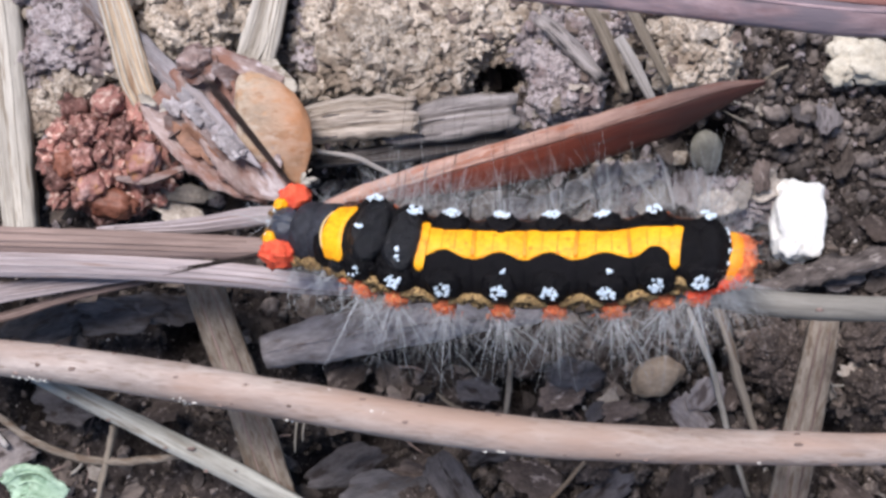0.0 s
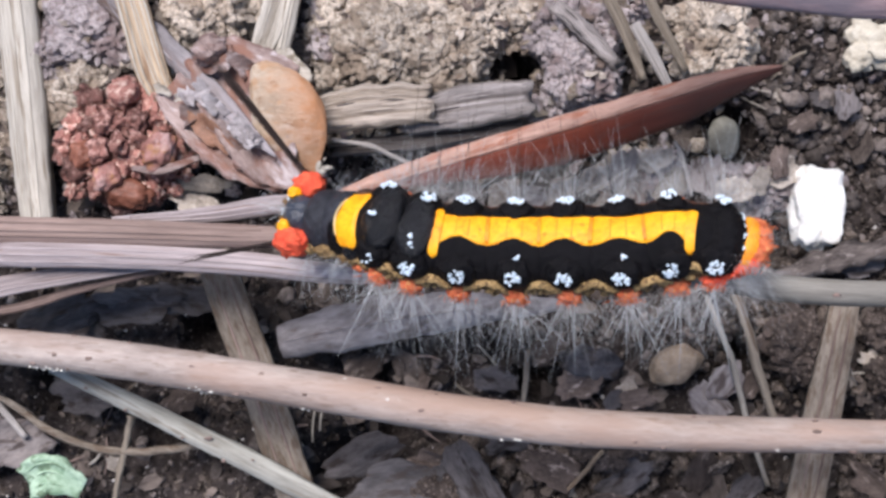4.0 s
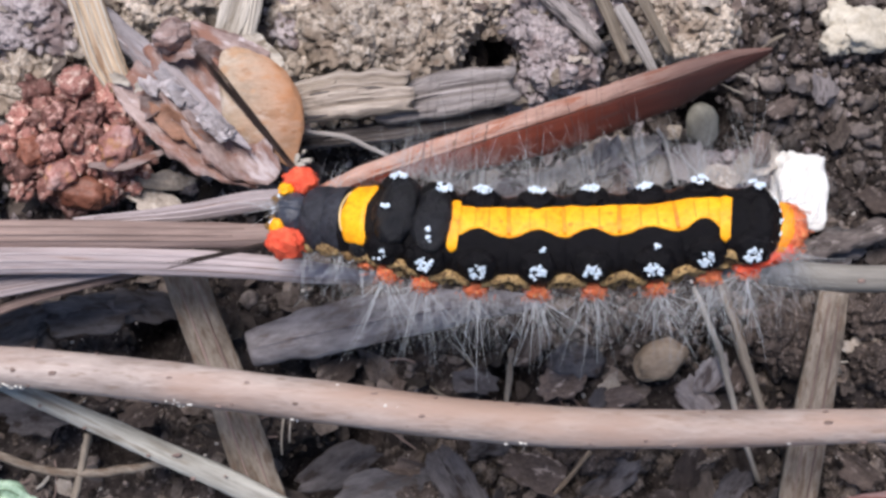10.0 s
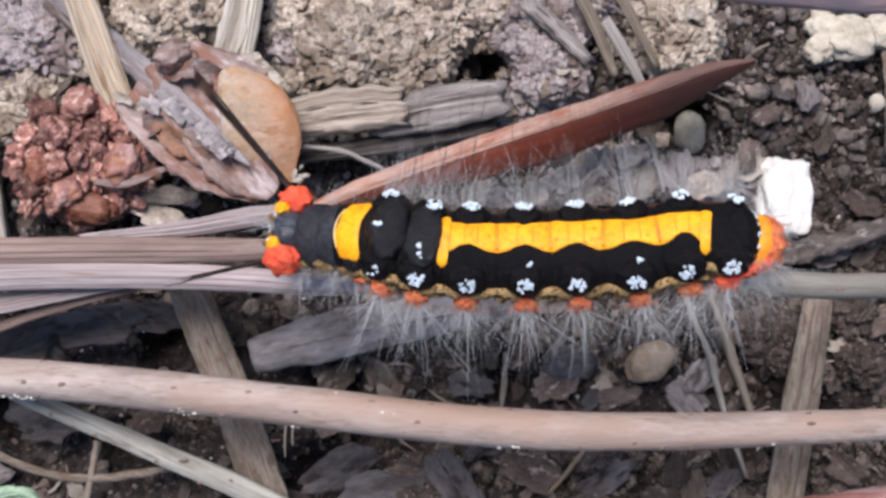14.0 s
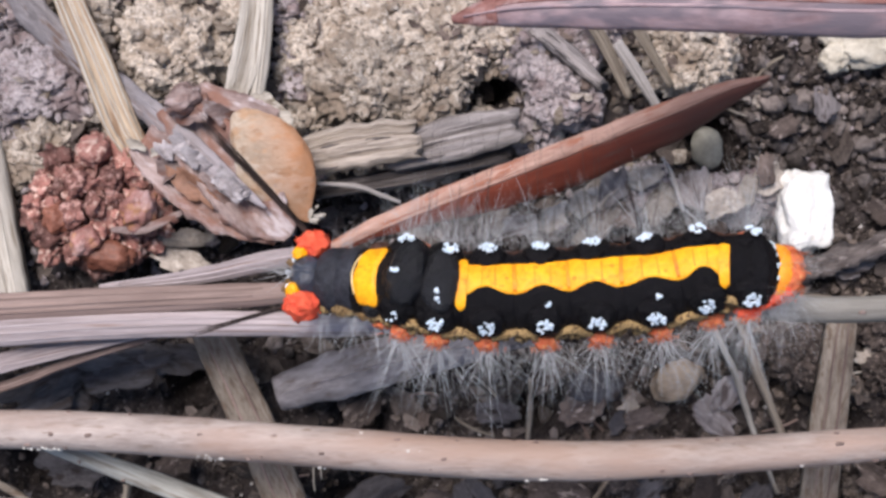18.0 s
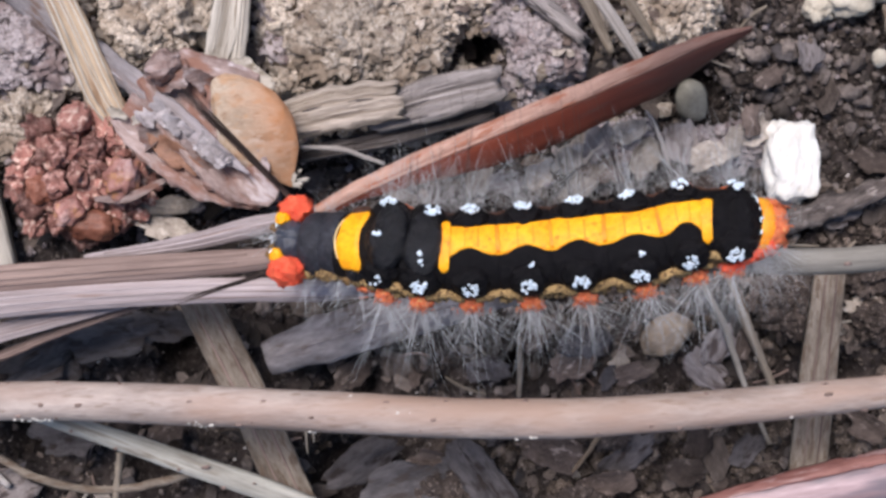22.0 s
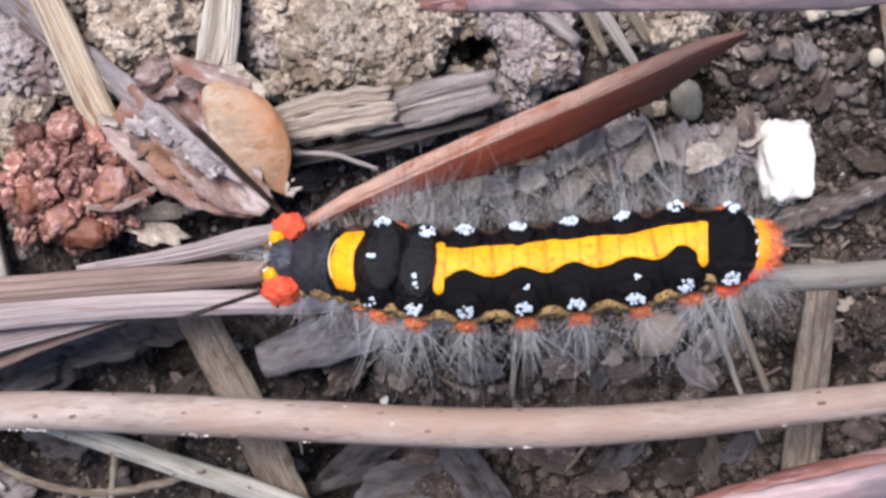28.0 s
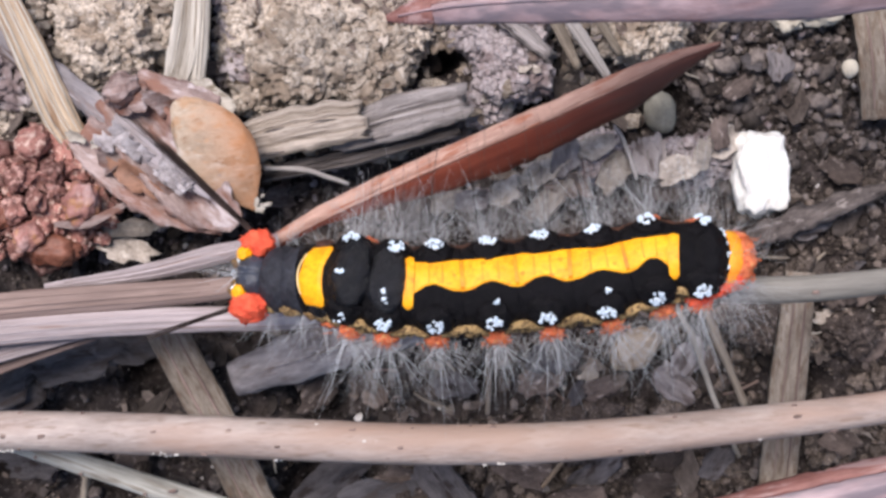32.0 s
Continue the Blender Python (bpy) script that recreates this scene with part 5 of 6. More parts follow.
def loose_bits():
    """Torn bits of leaf and broken straw lying at random on the soil."""
    r = random.Random(91)
    kinds = ((LEAF_BROWN, ROT), (LEAF_DUST, DUST), (LEAF_LILAC, SHADE), (LEAF_BROWN, ROT))
    for k in range(64):
        x, y, z = open_spot(r)
        s = r.uniform(0.3, 0.8)
        m, label = kinds[k % 4]
        leaf_fragment((x, y, z + r.uniform(0.3, 0.8)), (s, s * r.uniform(0.4, 0.8)), r.uniform(0, 6.28), m, label, 70 + k * 1.7, (r.gauss(0, 0.45), r.gauss(0, 0.45)), r.uniform(-0.2, 0.5))
    for k in range(60):
        x, y, z = open_spot(r)
        a, n, bend = r.uniform(0, 6.28), r.uniform(0.5, 1.5), r.uniform(-0.3, 0.3)
        d = Vector((math.cos(a), math.sin(a), r.uniform(-0.25, 0.25)))
        o = Vector((-d.y, d.x, 0)) * bend
        c = Vector((x, y, z + r.uniform(0.35, 0.8)))
        q = r.uniform(0.04, 0.11)
        straw("straw_bit", [c - d * n, c - d * n * 0.3 + o, c + d * n * 0.4 + o, c + d * n], [q * 0.8, q, q, q * 0.6], (STRAW_FLAT, STRAW_BROWN, STRAW_CREAM, STRAW_OLIVE)[k % 4],
              ("short greyish-tan broken straw bit on soil", "short brown broken straw bit on soil", "short cream broken straw bit on soil", "short olive-brown broken straw bit on soil")[k % 4], "straw", "straw bits", sides=7, steps=5, rough=0.5, seed=k)


loose_bits()
strap("green_leaf", [(-29.43, -12.37, -3.00), (-27.92, -11.74, -2.60), (-25.95, -12.71, -3.00)], [2.2, 2.6, 1.4], CHANNEL, GREEN, "small crumpled green leaf on soil", "leaf", rough=0.22, seed=45)


def seed_husk():
    """A tan papery husk in a dusty pink bract."""
    base = base_of("seed_husk", *(-13.53, 9.93, -4.00), "tan papery seed husk in a dusty pink bract", "seed husk")
    bm = bmesh.new()
    made = lump(bm, (0, 0, 0), (3.6, 2.15, 0.8), 3, 5, 0.10, 1.2, 0, 0, 0.012)
    for v in made:
        f = v.co.x / 3.6
        k = 1.0 - 0.55 * max(f, 0) ** 2 - 0.10 * max(-f, 0)
        v.co.y *= k
        v.co.z *= k
    bm.transform(Matrix.Translation((-12.73, 9.62, 0.20)) @ Euler((0.15, 0.05, radians(-62))).to_matrix().to_4x4())
    part("husk", bm, HUSK, base, "smooth tan husk")
    for k, (pts, w) in enumerate((([(-18.17, 13.80, -1.60), (-16.13, 10.45, -0.80), (-13.76, 7.15, 0.20), (-12.14, 5.59, 1.00)], [2.6, 4.2, 3.6, 1.2]),
                                  ([(-20.39, 11.75, -1.60), (-18.20, 9.46, -1.00), (-15.71, 7.20, -0.40), (-12.89, 5.46, 0.40)], [2.2, 3.2, 2.8, 1.0]),
                                  ([(-16.97, 14.31, -1.60), (-14.78, 12.98, -0.80), (-12.38, 12.27, -0.60)], [1.4, 2.2, 1.3]))):
        bm = bmesh.new()
        line = blade(bm, pts, w, CHANNEL if k < 2 else RIDGE, rough=0.16, seed=50 + k, thick=0.16, steps=14)
        part("bract", bm, BRACT, base, "dusty pink bract", along=line[-1] - line[0])
    bm = bmesh.new()
    scrap(bm, (-12.75, 12.55, -0.9), (1.7, 0.9), -0.75, (0.2, -0.25), 71, 0.3, 0.3, 0.05)
    part("flake", bm, STRAW_CREAM, base, "pale papery flake behind the husk")
    for k, (at, size, turn) in enumerate((((-20.6, 11.5, -1.1), (0.7, 0.3), -0.5), ((-19.4, 11.0, -0.7), (0.5, 0.25), 0.6))):
        bm = bmesh.new()
        scrap(bm, at, size, turn, (0.2, -0.2), 81 + k, 0.4, 0.4, 0.05)
        part("flake", bm, STRAW_CREAM, base, "pale papery flake")
    q = random.Random(78)
    for k in range(20):
        f = q.random() ** 0.9
        at = Vector((-18.6, 12.0, -0.75)).lerp(Vector((-14.4, 7.9, 1.25)), f) + Vector((-1, -1, 0)) * q.uniform(-0.15, 0.75) * (1 - 0.6 * f)
        bm = bmesh.new()
        n = q.uniform(0.3, 0.75)
        scrap(bm, at + Vector((0, 0, q.uniform(0, 0.25))), (n, n * q.uniform(0.35, 0.7)), q.uniform(-1.3, 0.1), (q.gauss(0, 0.3), q.gauss(0, 0.3)), 90 + k, 0.55, 0.5, 0.05, 18, 4)
        part("flake", bm, PAPER, base, "pale lilac papery flake")
    for k, (at, size, turn) in enumerate((((-17.8, 9.0, -0.30), (1.6, 0.62), -0.72), ((-16.6, 8.1, 0.0), (0.9, 0.4), -0.8))):
        bm = bmesh.new()
        scrap(bm, at, size, turn, (0.15, -0.1), 120 + k, 0.45, 0.4, 0.06)
        part("flake", bm, RUST, base, "rust-brown skin of the bract")
    bm = bmesh.new()
    lump(bm, (-17.7, 13.75, -0.40), (1.05, 0.8, 0.6), 7, 4, 0.35, 1.6, 0.1, 0.5, 0.1)
    part("bud", bm, BRACT, base, "dusty red-brown bud")
    q = random.Random(77)
    for k, (at, size, turn) in enumerate((((-17.27, 13.24, -0.60), (1.2, 0.8), 0.4), ((-15.60, 12.75, -0.30), (1.1, 0.6), -0.6), ((-15.83, 8.32, 0.20), (1.5, 0.4), -0.8), ((-18.66, 9.85, -0.80), (1.1, 0.6), 0.5))):
        bm = bmesh.new()
        scrap(bm, at, size, turn, (q.gauss(0, 0.3), q.gauss(0, 0.3)), 9 + k, 0.5, 0.5, 0.06)
        part("flake", bm, BRACT, base, "torn papery flake")
    bm = bmesh.new()
    for k in range(6):
        scrap(bm, Vector((-10.6, 6.6, 1.1)) + Vector((rng.uniform(-0.4, 0.5), rng.uniform(-0.5, 0.5), rng.uniform(-0.2, 0.3))), (0.34, 0.13), rng.uniform(0, 3.1), (rng.gauss(0, 0.6), rng.gauss(0, 0.6)), k, 0.5, 0.4, 0.04, 12, 3)
    part("tip", bm, STRAW_CREAM, base, "ragged white tip of the husk")
    return base


seed_husk()


def crumb_heap():
    """Red-brown crumbs and pellets heaped beside the husk."""
    base = base_of("crumb_heap", *(-24.22, 8.37, -6.00), "heap of red-brown crumbs and round pellets", "crumbs")
    bm = bmesh.new()
    lump(bm, Vector((-23.80, 8.34, -3.60)), (3.4, 3.0, 1.3), 4, 4, 0.45, 1.5, 0, 0, 0.2)
    part("core", bm, FRASS, base)
    r = random.Random(21)
    for k in range(70):
        a, d = r.uniform(0, 6.28), math.sqrt(r.random())
        p = Vector((-23.50, 8.23, -2.40)) + Vector((math.cos(a) * d * 4.0 + 0.3, math.sin(a) * d * 3.5, (1 - d * d) * 0.9 - 1.3 * d))
        s = r.uniform(0.25, 0.55)
        bm = bmesh.new()
        lump(bm, p, (s, s * r.uniform(0.6, 1), s * r.uniform(0.5, 0.9)), r.random() * 9, 3, 0.75, 1.9, 0.2, r.uniform(0, 3), 0.12, r.uniform(-1, 1))
        part("crumb", bm, FRASS, base)
    placed = []
    for _ in range(900):
        a, d = r.uniform(0, 6.28), math.sqrt(r.random())
        p = Vector((math.cos(a) * d * 4.2 - 23.2, math.sin(a) * d * 3.7 + 8.2, (1 - d * d) * 1.0 - 1.2 * d - 1.7))
        s = r.uniform(0.42, 0.92)
        if any((p - o).length < 0.82 * (s + t) for o, t in placed):
            continue
        placed.append((p, s))
        bm = bmesh.new()
        made = lump(bm, (0, 0, 0), (s, s * r.uniform(0.75, 1), s * r.uniform(0.6, 0.9)), r.random() * 9, 4, 0.5, 1.6, 0.1, 0.0, 0.16)
        for v in made:
            v.co.z -= 0.55 * s * max(0.0, 1 - (v.co.x ** 2 + v.co.y ** 2) / (0.35 * s * s)) if len(placed) % 3 == 0 and v.co.z > 0 else 0.0
        bm.transform(Matrix.Translation(p) @ Euler((r.gauss(0, 0.5), r.gauss(0, 0.5), r.uniform(0, 6.28))).to_matrix().to_4x4())
        part("pellet", bm, FRASS if len(placed) % 3 == 1 else FRASS_BALL, base)
    for at, size, seed, m in (((-20.75, 7.75, -0.70), (1.20, 0.95, 0.75), 1, PELLET), ((-23.94, 6.25, -1.20), (0.80, 0.95, 0.75), 2, PELLET), ((-22.9, 5.20, -1.80), (1.6, 0.85, 0.7), 3, PELLET_DARK),
                              ((-23.14, 11.37, -1.80), (0.95, 0.85, 0.8), 4, FRASS_BALL), ((-25.6, 7.6, -1.5), (0.85, 0.7, 0.6), 5, PELLET_DARK)):
        bm = bmesh.new()
        lump(bm, at, size, seed, 4, 0.32, 1.5, 0.12, seed * 1.0, 0.05)
        part("pellet", bm, m, base, "shiny pink-brown pellet with painted pink highlights" if m is PELLET else "red-brown pellet")
    for k in range(56):
        a, d = r.uniform(0, 6.28), math.sqrt(r.random())
        p = Vector((-23.37, 8.19, -1.90)) + Vector((math.cos(a) * d * 4.2 + 0.3, math.sin(a) * d * 3.6, (1 - d * d) * 0.9 - 1.3 * d))
        s = r.uniform(0.4, 1.0)
        bm = bmesh.new()
        scrap(bm, p, (s, s * r.uniform(0.5, 0.9)), r.uniform(0, 6), (r.gauss(0, 0.6), r.gauss(0, 0.6)), 20 + k, 0.4, 0.5, 0.1, 16, 4)
        part("flake", bm, FRASS if k % 3 else FRASS_BALL, base)
    for k, pts in enumerate(([(-22.43, 6.74, -0.90), (-20.46, 6.61, -0.50), (-18.23, 7.44, -1.20)],)):
        bm = bmesh.new()
        blade(bm, pts, [0.3, 0.6, 0.3], FLAT, rough=0.1, seed=60)
        part("flake", bm, BRACT, base, "thin tan flake")
    return base


crumb_heap()

# ---- the caterpillar ----
SPINE = [(-11.95, 3.20, 7.40), (-10.15, 3.01, 8.20), (-7.66, 2.64, 9.30), (-6.01, 2.41, 10.10), (-4.32, 1.95, 10.57), (-2.11, 1.60, 10.68), (0.70, 1.46, 10.95), (3.33, 1.46, 11.35), (6.11, 1.48, 12.00), (8.58, 1.80, 12.55), (10.62, 1.72, 13.15), (12.88, 1.30, 13.00)]
BODY = spline(SPINE, 24)
ROLL = radians(22)


def body_at(u):
    """Place, forward, side and dorsal way at share u of the body, counted in spine points."""
    x = min(max(u, 0.0), len(SPINE) - 1.001) * 24
    i = int(x)
    c = BODY[i].lerp(BODY[i + 1], x - i)
    t = (BODY[min(i + 2, len(BODY) - 1)] - BODY[max(i - 2, 0)]).normalized()
    side = t.cross(Vector((0, 0, 1))).normalized()
    up = side.cross(t)
    dorsal = (up * math.cos(ROLL) - side * math.sin(ROLL)).normalized()
    return c, t, t.cross(dorsal).normalized(), dorsal


def on_body(u, phi, r):
    """A place at radius r, at an angle phi from the back, positive to the flank turned to the viewer."""
    c, t, side, dorsal = body_at(u)
    r *= 1 + 0.09 * math.sin(phi) ** 2
    return c + dorsal * (r * math.cos(phi)) + side * (r * math.sin(phi))


def out_of(u, phi):
    c, t, side, dorsal = body_at(u)
    return (dorsal * math.cos(phi) + side * math.sin(phi)).normalized()


RADIUS = [0.80, 1.46, 1.72, 1.98, 2.02, 2.02, 2.06, 2.06, 2.03, 1.92, 1.62, 1.15]


def radius_at(u):
    return lerp(RADIUS, min(max(u / (len(RADIUS) - 1), 0), 1))


def ring_mesh(u0, u1, swell, around=72, along=14, low=0.0):
    bm = bmesh.new()
    rings = []
    for i in range(along + 1):
        f = i / along
        u = u0 + (u1 - u0) * f
        k = radius_at(u) * (1 - swell + swell * math.sin(math.pi * min(max(f, 0.02), 0.98)) ** 0.55) + low
        rings.append([on_body(u, 2 * math.pi * j / around, k * (1 + 0.02 * fbm((u * 7, math.cos(6.283 * j / around) * 2, math.sin(6.283 * j / around) * 2), 3))) for j in range(around)])
    skin(bm, rings)
    return bm


def patch(u0, u1, phi0, phi1, rise, swell=0.07, across=18, along=14, seg=None):
    """A patch of coloured skin, slightly proud of the body, its edges sunk; phi0 and phi1 give its sides along the way."""
    bm = bmesh.new()
    a0, a1 = seg or (u0, u1)
    rings = []
    for i in range(along + 1):
        f = i / along
        u = u0 + (u1 - u0) * f
        g = min(max((u - a0) / (a1 - a0), 0.02), 0.98)
        k = radius_at(u) * (1 - swell + swell * math.sin(math.pi * g) ** 0.55)
        lo, hi = phi0(f) + 0.03 * fbm((u * 3.1, 2.0, rise), 3), phi1(f) + 0.03 * fbm((u * 3.1, 7.0, rise), 3)
        ring = []
        for j in range(across + 1):
            h = j / across
            edge = min(j, across - j, i + 1, along - i + 1)
            r = k + (rise if edge > 0 else -0.06)
            ring.append(on_body(u, lo + (hi - lo) * h, r))
        rings.append(ring)
    skin(bm, rings, closed=False)
    return bm


def saddle(mid, half, bow, phi0, phi1, rise, across=28, along=8):
    """A band of coloured skin over the back, bowed towards the head, its ends rounded and its edges sunk."""
    bm = bmesh.new()
    rings = []
    for i in range(along + 1):
        ring = []
        for j in range(across + 1):
            h = j / across
            g = 2 * h - 1
            w = half * (1 - 0.05 * abs(g) ** 5) * (1 + 0.10 * fbm((h * 5.0, mid, 3.0), 2))
            u = mid + bow * (g * g - 0.3) + w * (2 * i / along - 1)
            edge = min(j, across - j, i, along - i)
            ring.append(on_body(u, phi0 + (phi1 - phi0) * h, radius_at(u) + (rise if edge > 0 else -0.08)))
        rings.append(ring)
    skin(bm, rings, closed=False)
    return bm


def wart(u, phi, r, size, material, name, parent, label, seed=0, sunk=0.35):
    bm = bmesh.new()
    c = on_body(u, phi, r)
    n = out_of(u, phi)
    made = lump(bm, (0, 0, 0), size, seed, 4, 0.26 if material in (C_ORANGE, C_RED) else 0.16, 2.2, grit=0.14 if material in (C_ORANGE, C_RED) else 0.04)
    _, t, side, dorsal = body_at(u)
    m = Matrix((t, n.cross(t), n)).transposed().to_4x4()
    bm.transform(Matrix.Translation(c - n * size[2] * sunk) @ m)
    return part(name, bm, material, parent, label)


def white_spot(u, phi, r, spread, count, parent, seed, name="white_tuft", size=0.21):
    """A knot of short blue-white scales."""
    bm = bmesh.new()
    q = random.Random(seed)
    c, t, side, dorsal = body_at(u)
    n = out_of(u, phi)
    b = n.cross(t)
    for _ in range(count):
        a, d = q.uniform(0, 6.28), spread * math.sqrt(q.random())
        p = on_body(u, phi, r) + t * (d * math.cos(a)) + b * (d * math.sin(a))
        s = size * q.uniform(0.6, 1.1)
        lump(bm, p, (s, s, s * 0.9), q.random() * 9, 1, 0.4)
    part(name, bm, C_WHITE, parent, "blue-white scale tuft")


def hair_tuft(u, phi, r, count, length, spread, parent, seed, material=None, label="pale grey hair tuft", thick=0.0075, sag=0.25, lean=0.0, wide=0.55):
    bm = bmesh.new()
    q = random.Random(seed)
    c, t, side, dorsal = body_at(u)
    n = out_of(u, phi)
    b = n.cross(t)
    root = on_body(u, phi, r)
    for _ in range(count):
        a = q.gauss(lean, spread)
        e = q.gauss(0, spread * 0.8)
        way = n + t * math.tan(max(-1.2, min(1.2, a))) + b * math.tan(max(-1.1, min(1.1, e)))
        start = root + t * q.gauss(0, wide) + b * q.uniform(-0.22, 0.22)
        hair(bm, start, way, length * q.uniform(0.5, 1.1), thick * q.uniform(0.7, 1.25), Vector((q.uniform(-0.15, 0.15), q.uniform(-0.15, 0.15), -sag * q.uniform(0.2, 1))))
    part("hair_tuft", bm, material or HAIR_PALE, parent, label)


def caterpillar():
    base = base_of("caterpillar", *(0.98, 1.35, 8.00), "hairy black and yellow caterpillar with red head tufts on a stem", "caterpillar")
    deg = radians
    # head and first ring
    bm = bmesh.new()
    c, t, side, dorsal = body_at(0.60)
    for v in lump(bm, (0, 0, 0), (0.98, 1.14, 1.05), 5, 5, 0.05, 1.5):
        v.co.z -= 0.12 * math.exp(-(v.co.y / 0.12) ** 2) * max(v.co.z, 0)
    bm.transform(Matrix.Translation(c + dorsal * 0.32) @ Matrix((t, side, dorsal)).transposed().to_4x4())
    head = part("head", bm, C_HEAD, base, "small shiny blue-slate head")
    white_spot(0.10, deg(4), 0.75, 0.20, 7, head, 69, "white_tuft", 0.10)
    bm = bmesh.new()
    for k, (u, phi) in enumerate(((0.16, 34), (0.16, -34), (0.0, 60), (0.0, -60))):
        lump(bm, on_body(u, deg(phi), 0.80), (0.28, 0.22, 0.2), k, 2, 0.3)
    part("mouthparts", bm, C_OCHRE, head, "pale ochre mouthparts")
    bm = ring_mesh(0.96, 1.44, 0.13, 60, 14, 0.05)
    first = part("neck_shield", bm, C_SLATE, base, "slate-black neck shield")
    part("neck_ring", ring_mesh(1.36, 1.80, 0.09, 60, 12), C_SLATE, first, "dark slate neck ring")
    for phi, seed, uu in ((deg(-72), 1, 0.62), (deg(72), 2, 0.62)):
        wart(uu, phi, radius_at(uu) + 0.50, (0.92, 0.80, 0.74), C_RED, "red_tuft_wart", first, "bright orange-red wart", seed, 0.1)
        hair_tuft(uu, phi, radius_at(uu) + 0.66, 150, 0.40, 0.75, first, 40 + seed, C_RED, "short red bristles", 0.05, 0.0, wide=0.3)
        wart(uu - 0.26, phi * 0.72, radius_at(uu) + 0.16, (0.40, 0.58, 0.36), C_YELLOW, "yellow_cheek", first, "yellow cheek spot", seed + 5, 0.1)
        white_spot(uu - 0.45, phi * 0.55, radius_at(uu) * 0.9, 0.12, 3, first, 70 + seed, size=0.13)
    bm = bmesh.new()
    for k, (tip, root) in enumerate((((-16.67, 12.73, 9.60), (-11.03, 5.59, 7.40)), ((-18.02, 0.67, 9.20), (-12.32, 1.80, 8.20)))):
        q = random.Random(k)
        fan = 0.34 if k == 0 else 0.25
        for _ in range(34 if k == 0 else 15):
            r0 = Vector(root) + Vector((q.uniform(-0.11, 0.11), q.uniform(-0.11, 0.11), q.uniform(-0.11, 0.11)))
            end = Vector(tip) + Vector((q.uniform(-fan, fan), q.uniform(-fan, fan), q.uniform(-0.3, 0.3)))
            v = end - r0
            hair(bm, r0, v, v.length * q.uniform(0.62, 0.95), 0.050, Vector((0, 0, 0)), 5)
    part("hair_pencil", bm, HAIR_BROWN, first, "long black hair pencils")
    hair_tuft(0.35, deg(0), 1.0, 26, 2.6, 0.8, head, 90, lean=-1.0, thick=0.018)
    # collar
    ring = part("segment", ring_mesh(1.62, 2.56, 0.05), C_BLACK, base, "ring with a golden-yellow collar")
    part("collar", saddle(2.15, 0.36, 0.10, deg(-48), deg(61), 0.08), C_YELLOW, ring, "golden-yellow collar")
    part("collar_edge", saddle(1.785, 0.020, 0.10, deg(-34), deg(44), 0.05, along=4), C_CREAM, ring, "pale cream edge of the collar")
    wart(2.22, deg(70), 1.70, (0.62, 0.56, 0.45), C_GLOSS, "wart", ring, "black wart", 3)
    wart(2.12, deg(-62), 1.72, (0.58, 0.48, 0.42), C_BROWN, "wart", ring, "brown wart", 4)
    wart(1.9, deg(92), 1.62, (0.5, 0.4, 0.4), C_OCHRE, "lateral_wart", ring, "ochre wart", 5)
    wart(2.30, deg(100), 1.92, (0.52, 0.42, 0.40), C_ORANGE, "lateral_wart", ring, "orange lateral wart", 6)
    wart(1.50, deg(88), 1.60, (0.70, 0.50, 0.36), C_OLIVE, "flank_fold", ring, "pale ochre neck fold", 7)
    wart(1.05, deg(92), 1.50, (0.50, 0.40, 0.34), C_OLIVE, "flank_fold", ring, "pale ochre neck fold", 8)
    hair_tuft(1.7, deg(95), 1.5, 40, 2.6, 0.55, ring, 91, lean=-0.3)
    for k, u in enumerate((1.3, 2.0)):
        hair_tuft(u, deg(-84), 1.6, 12, 2.4, 0.55, ring, 97 + k, HAIR_BRIGHT, "long silvery hairs", 0.015, 0.1, wide=0.3)
    for k, u in enumerate((1.0, 1.6, 2.2)):
        hair_tuft(u, deg(100), 1.6, 14, 2.9, 0.5, ring, 94 + k, HAIR_BRIGHT, "long silvery hairs", 0.016, 0.2, wide=0.3)
    hair_tuft(1.9, deg(-80), 1.6, 18, 2.4, 0.6, ring, 92)
    # rings from the hump to the tail, each with its warts, tufts and stripe
    bounds = [2.40, 3.50, 4.48, 5.5, 6.5, 7.5, 8.5, 9.50, 10.42]
    for i in range(8):
        u0, u1 = bounds[i], bounds[i + 1]
        mid = 3.0 + i
        R = radius_at(mid)
        ring = part("segment", ring_mesh(u0 - 0.03, u1 + 0.03, 0.085), C_BLACK, base, "velvet-black body ring")
        part("flank", patch(u0, u1, lambda f: deg(76) + 0.30 * math.sin(math.pi * f) ** 2, lambda f: deg(150), 0.05, 0.08), C_OCHRE, ring, "ochre flank skin")
        part("flank", patch(u0, u1, lambda f: deg(-150), lambda f: deg(-58) - deg(22) * math.sin(math.pi * f) ** 2, 0.05, 0.08), C_BROWN, ring, "dark red-brown flank skin")
        bm = bmesh.new()
        q = random.Random(500 + i)
        arch = [(u0 + g * 0.46 + q.uniform(-0.04, 0.04), deg(h - (12 if i == 7 else 0) + q.uniform(-3, 3))) for g, h in ((-1, 106), (-0.75, 94), (-0.35, 82), (0.05, 77), (0.4, 83), (0.78, 95), (1, 107))]
        stem(bm, [on_body(u, phi, radius_at(u) + 0.03) for u, phi in arch], [0.10, 0.20, 0.24, 0.20, 0.24, 0.20, 0.10], 10, 4, flat=0.7, rough=0.5, seed=i)
        for _ in range(5):
            u, phi = u0 + q.uniform(-0.22, 0.22), deg(q.uniform(88, 106))
            lump(bm, on_body(u, phi, radius_at(u) + 0.04), (q.uniform(0.15, 0.3), q.uniform(0.12, 0.24), 0.12), q.random() * 9, 2, 0.5)
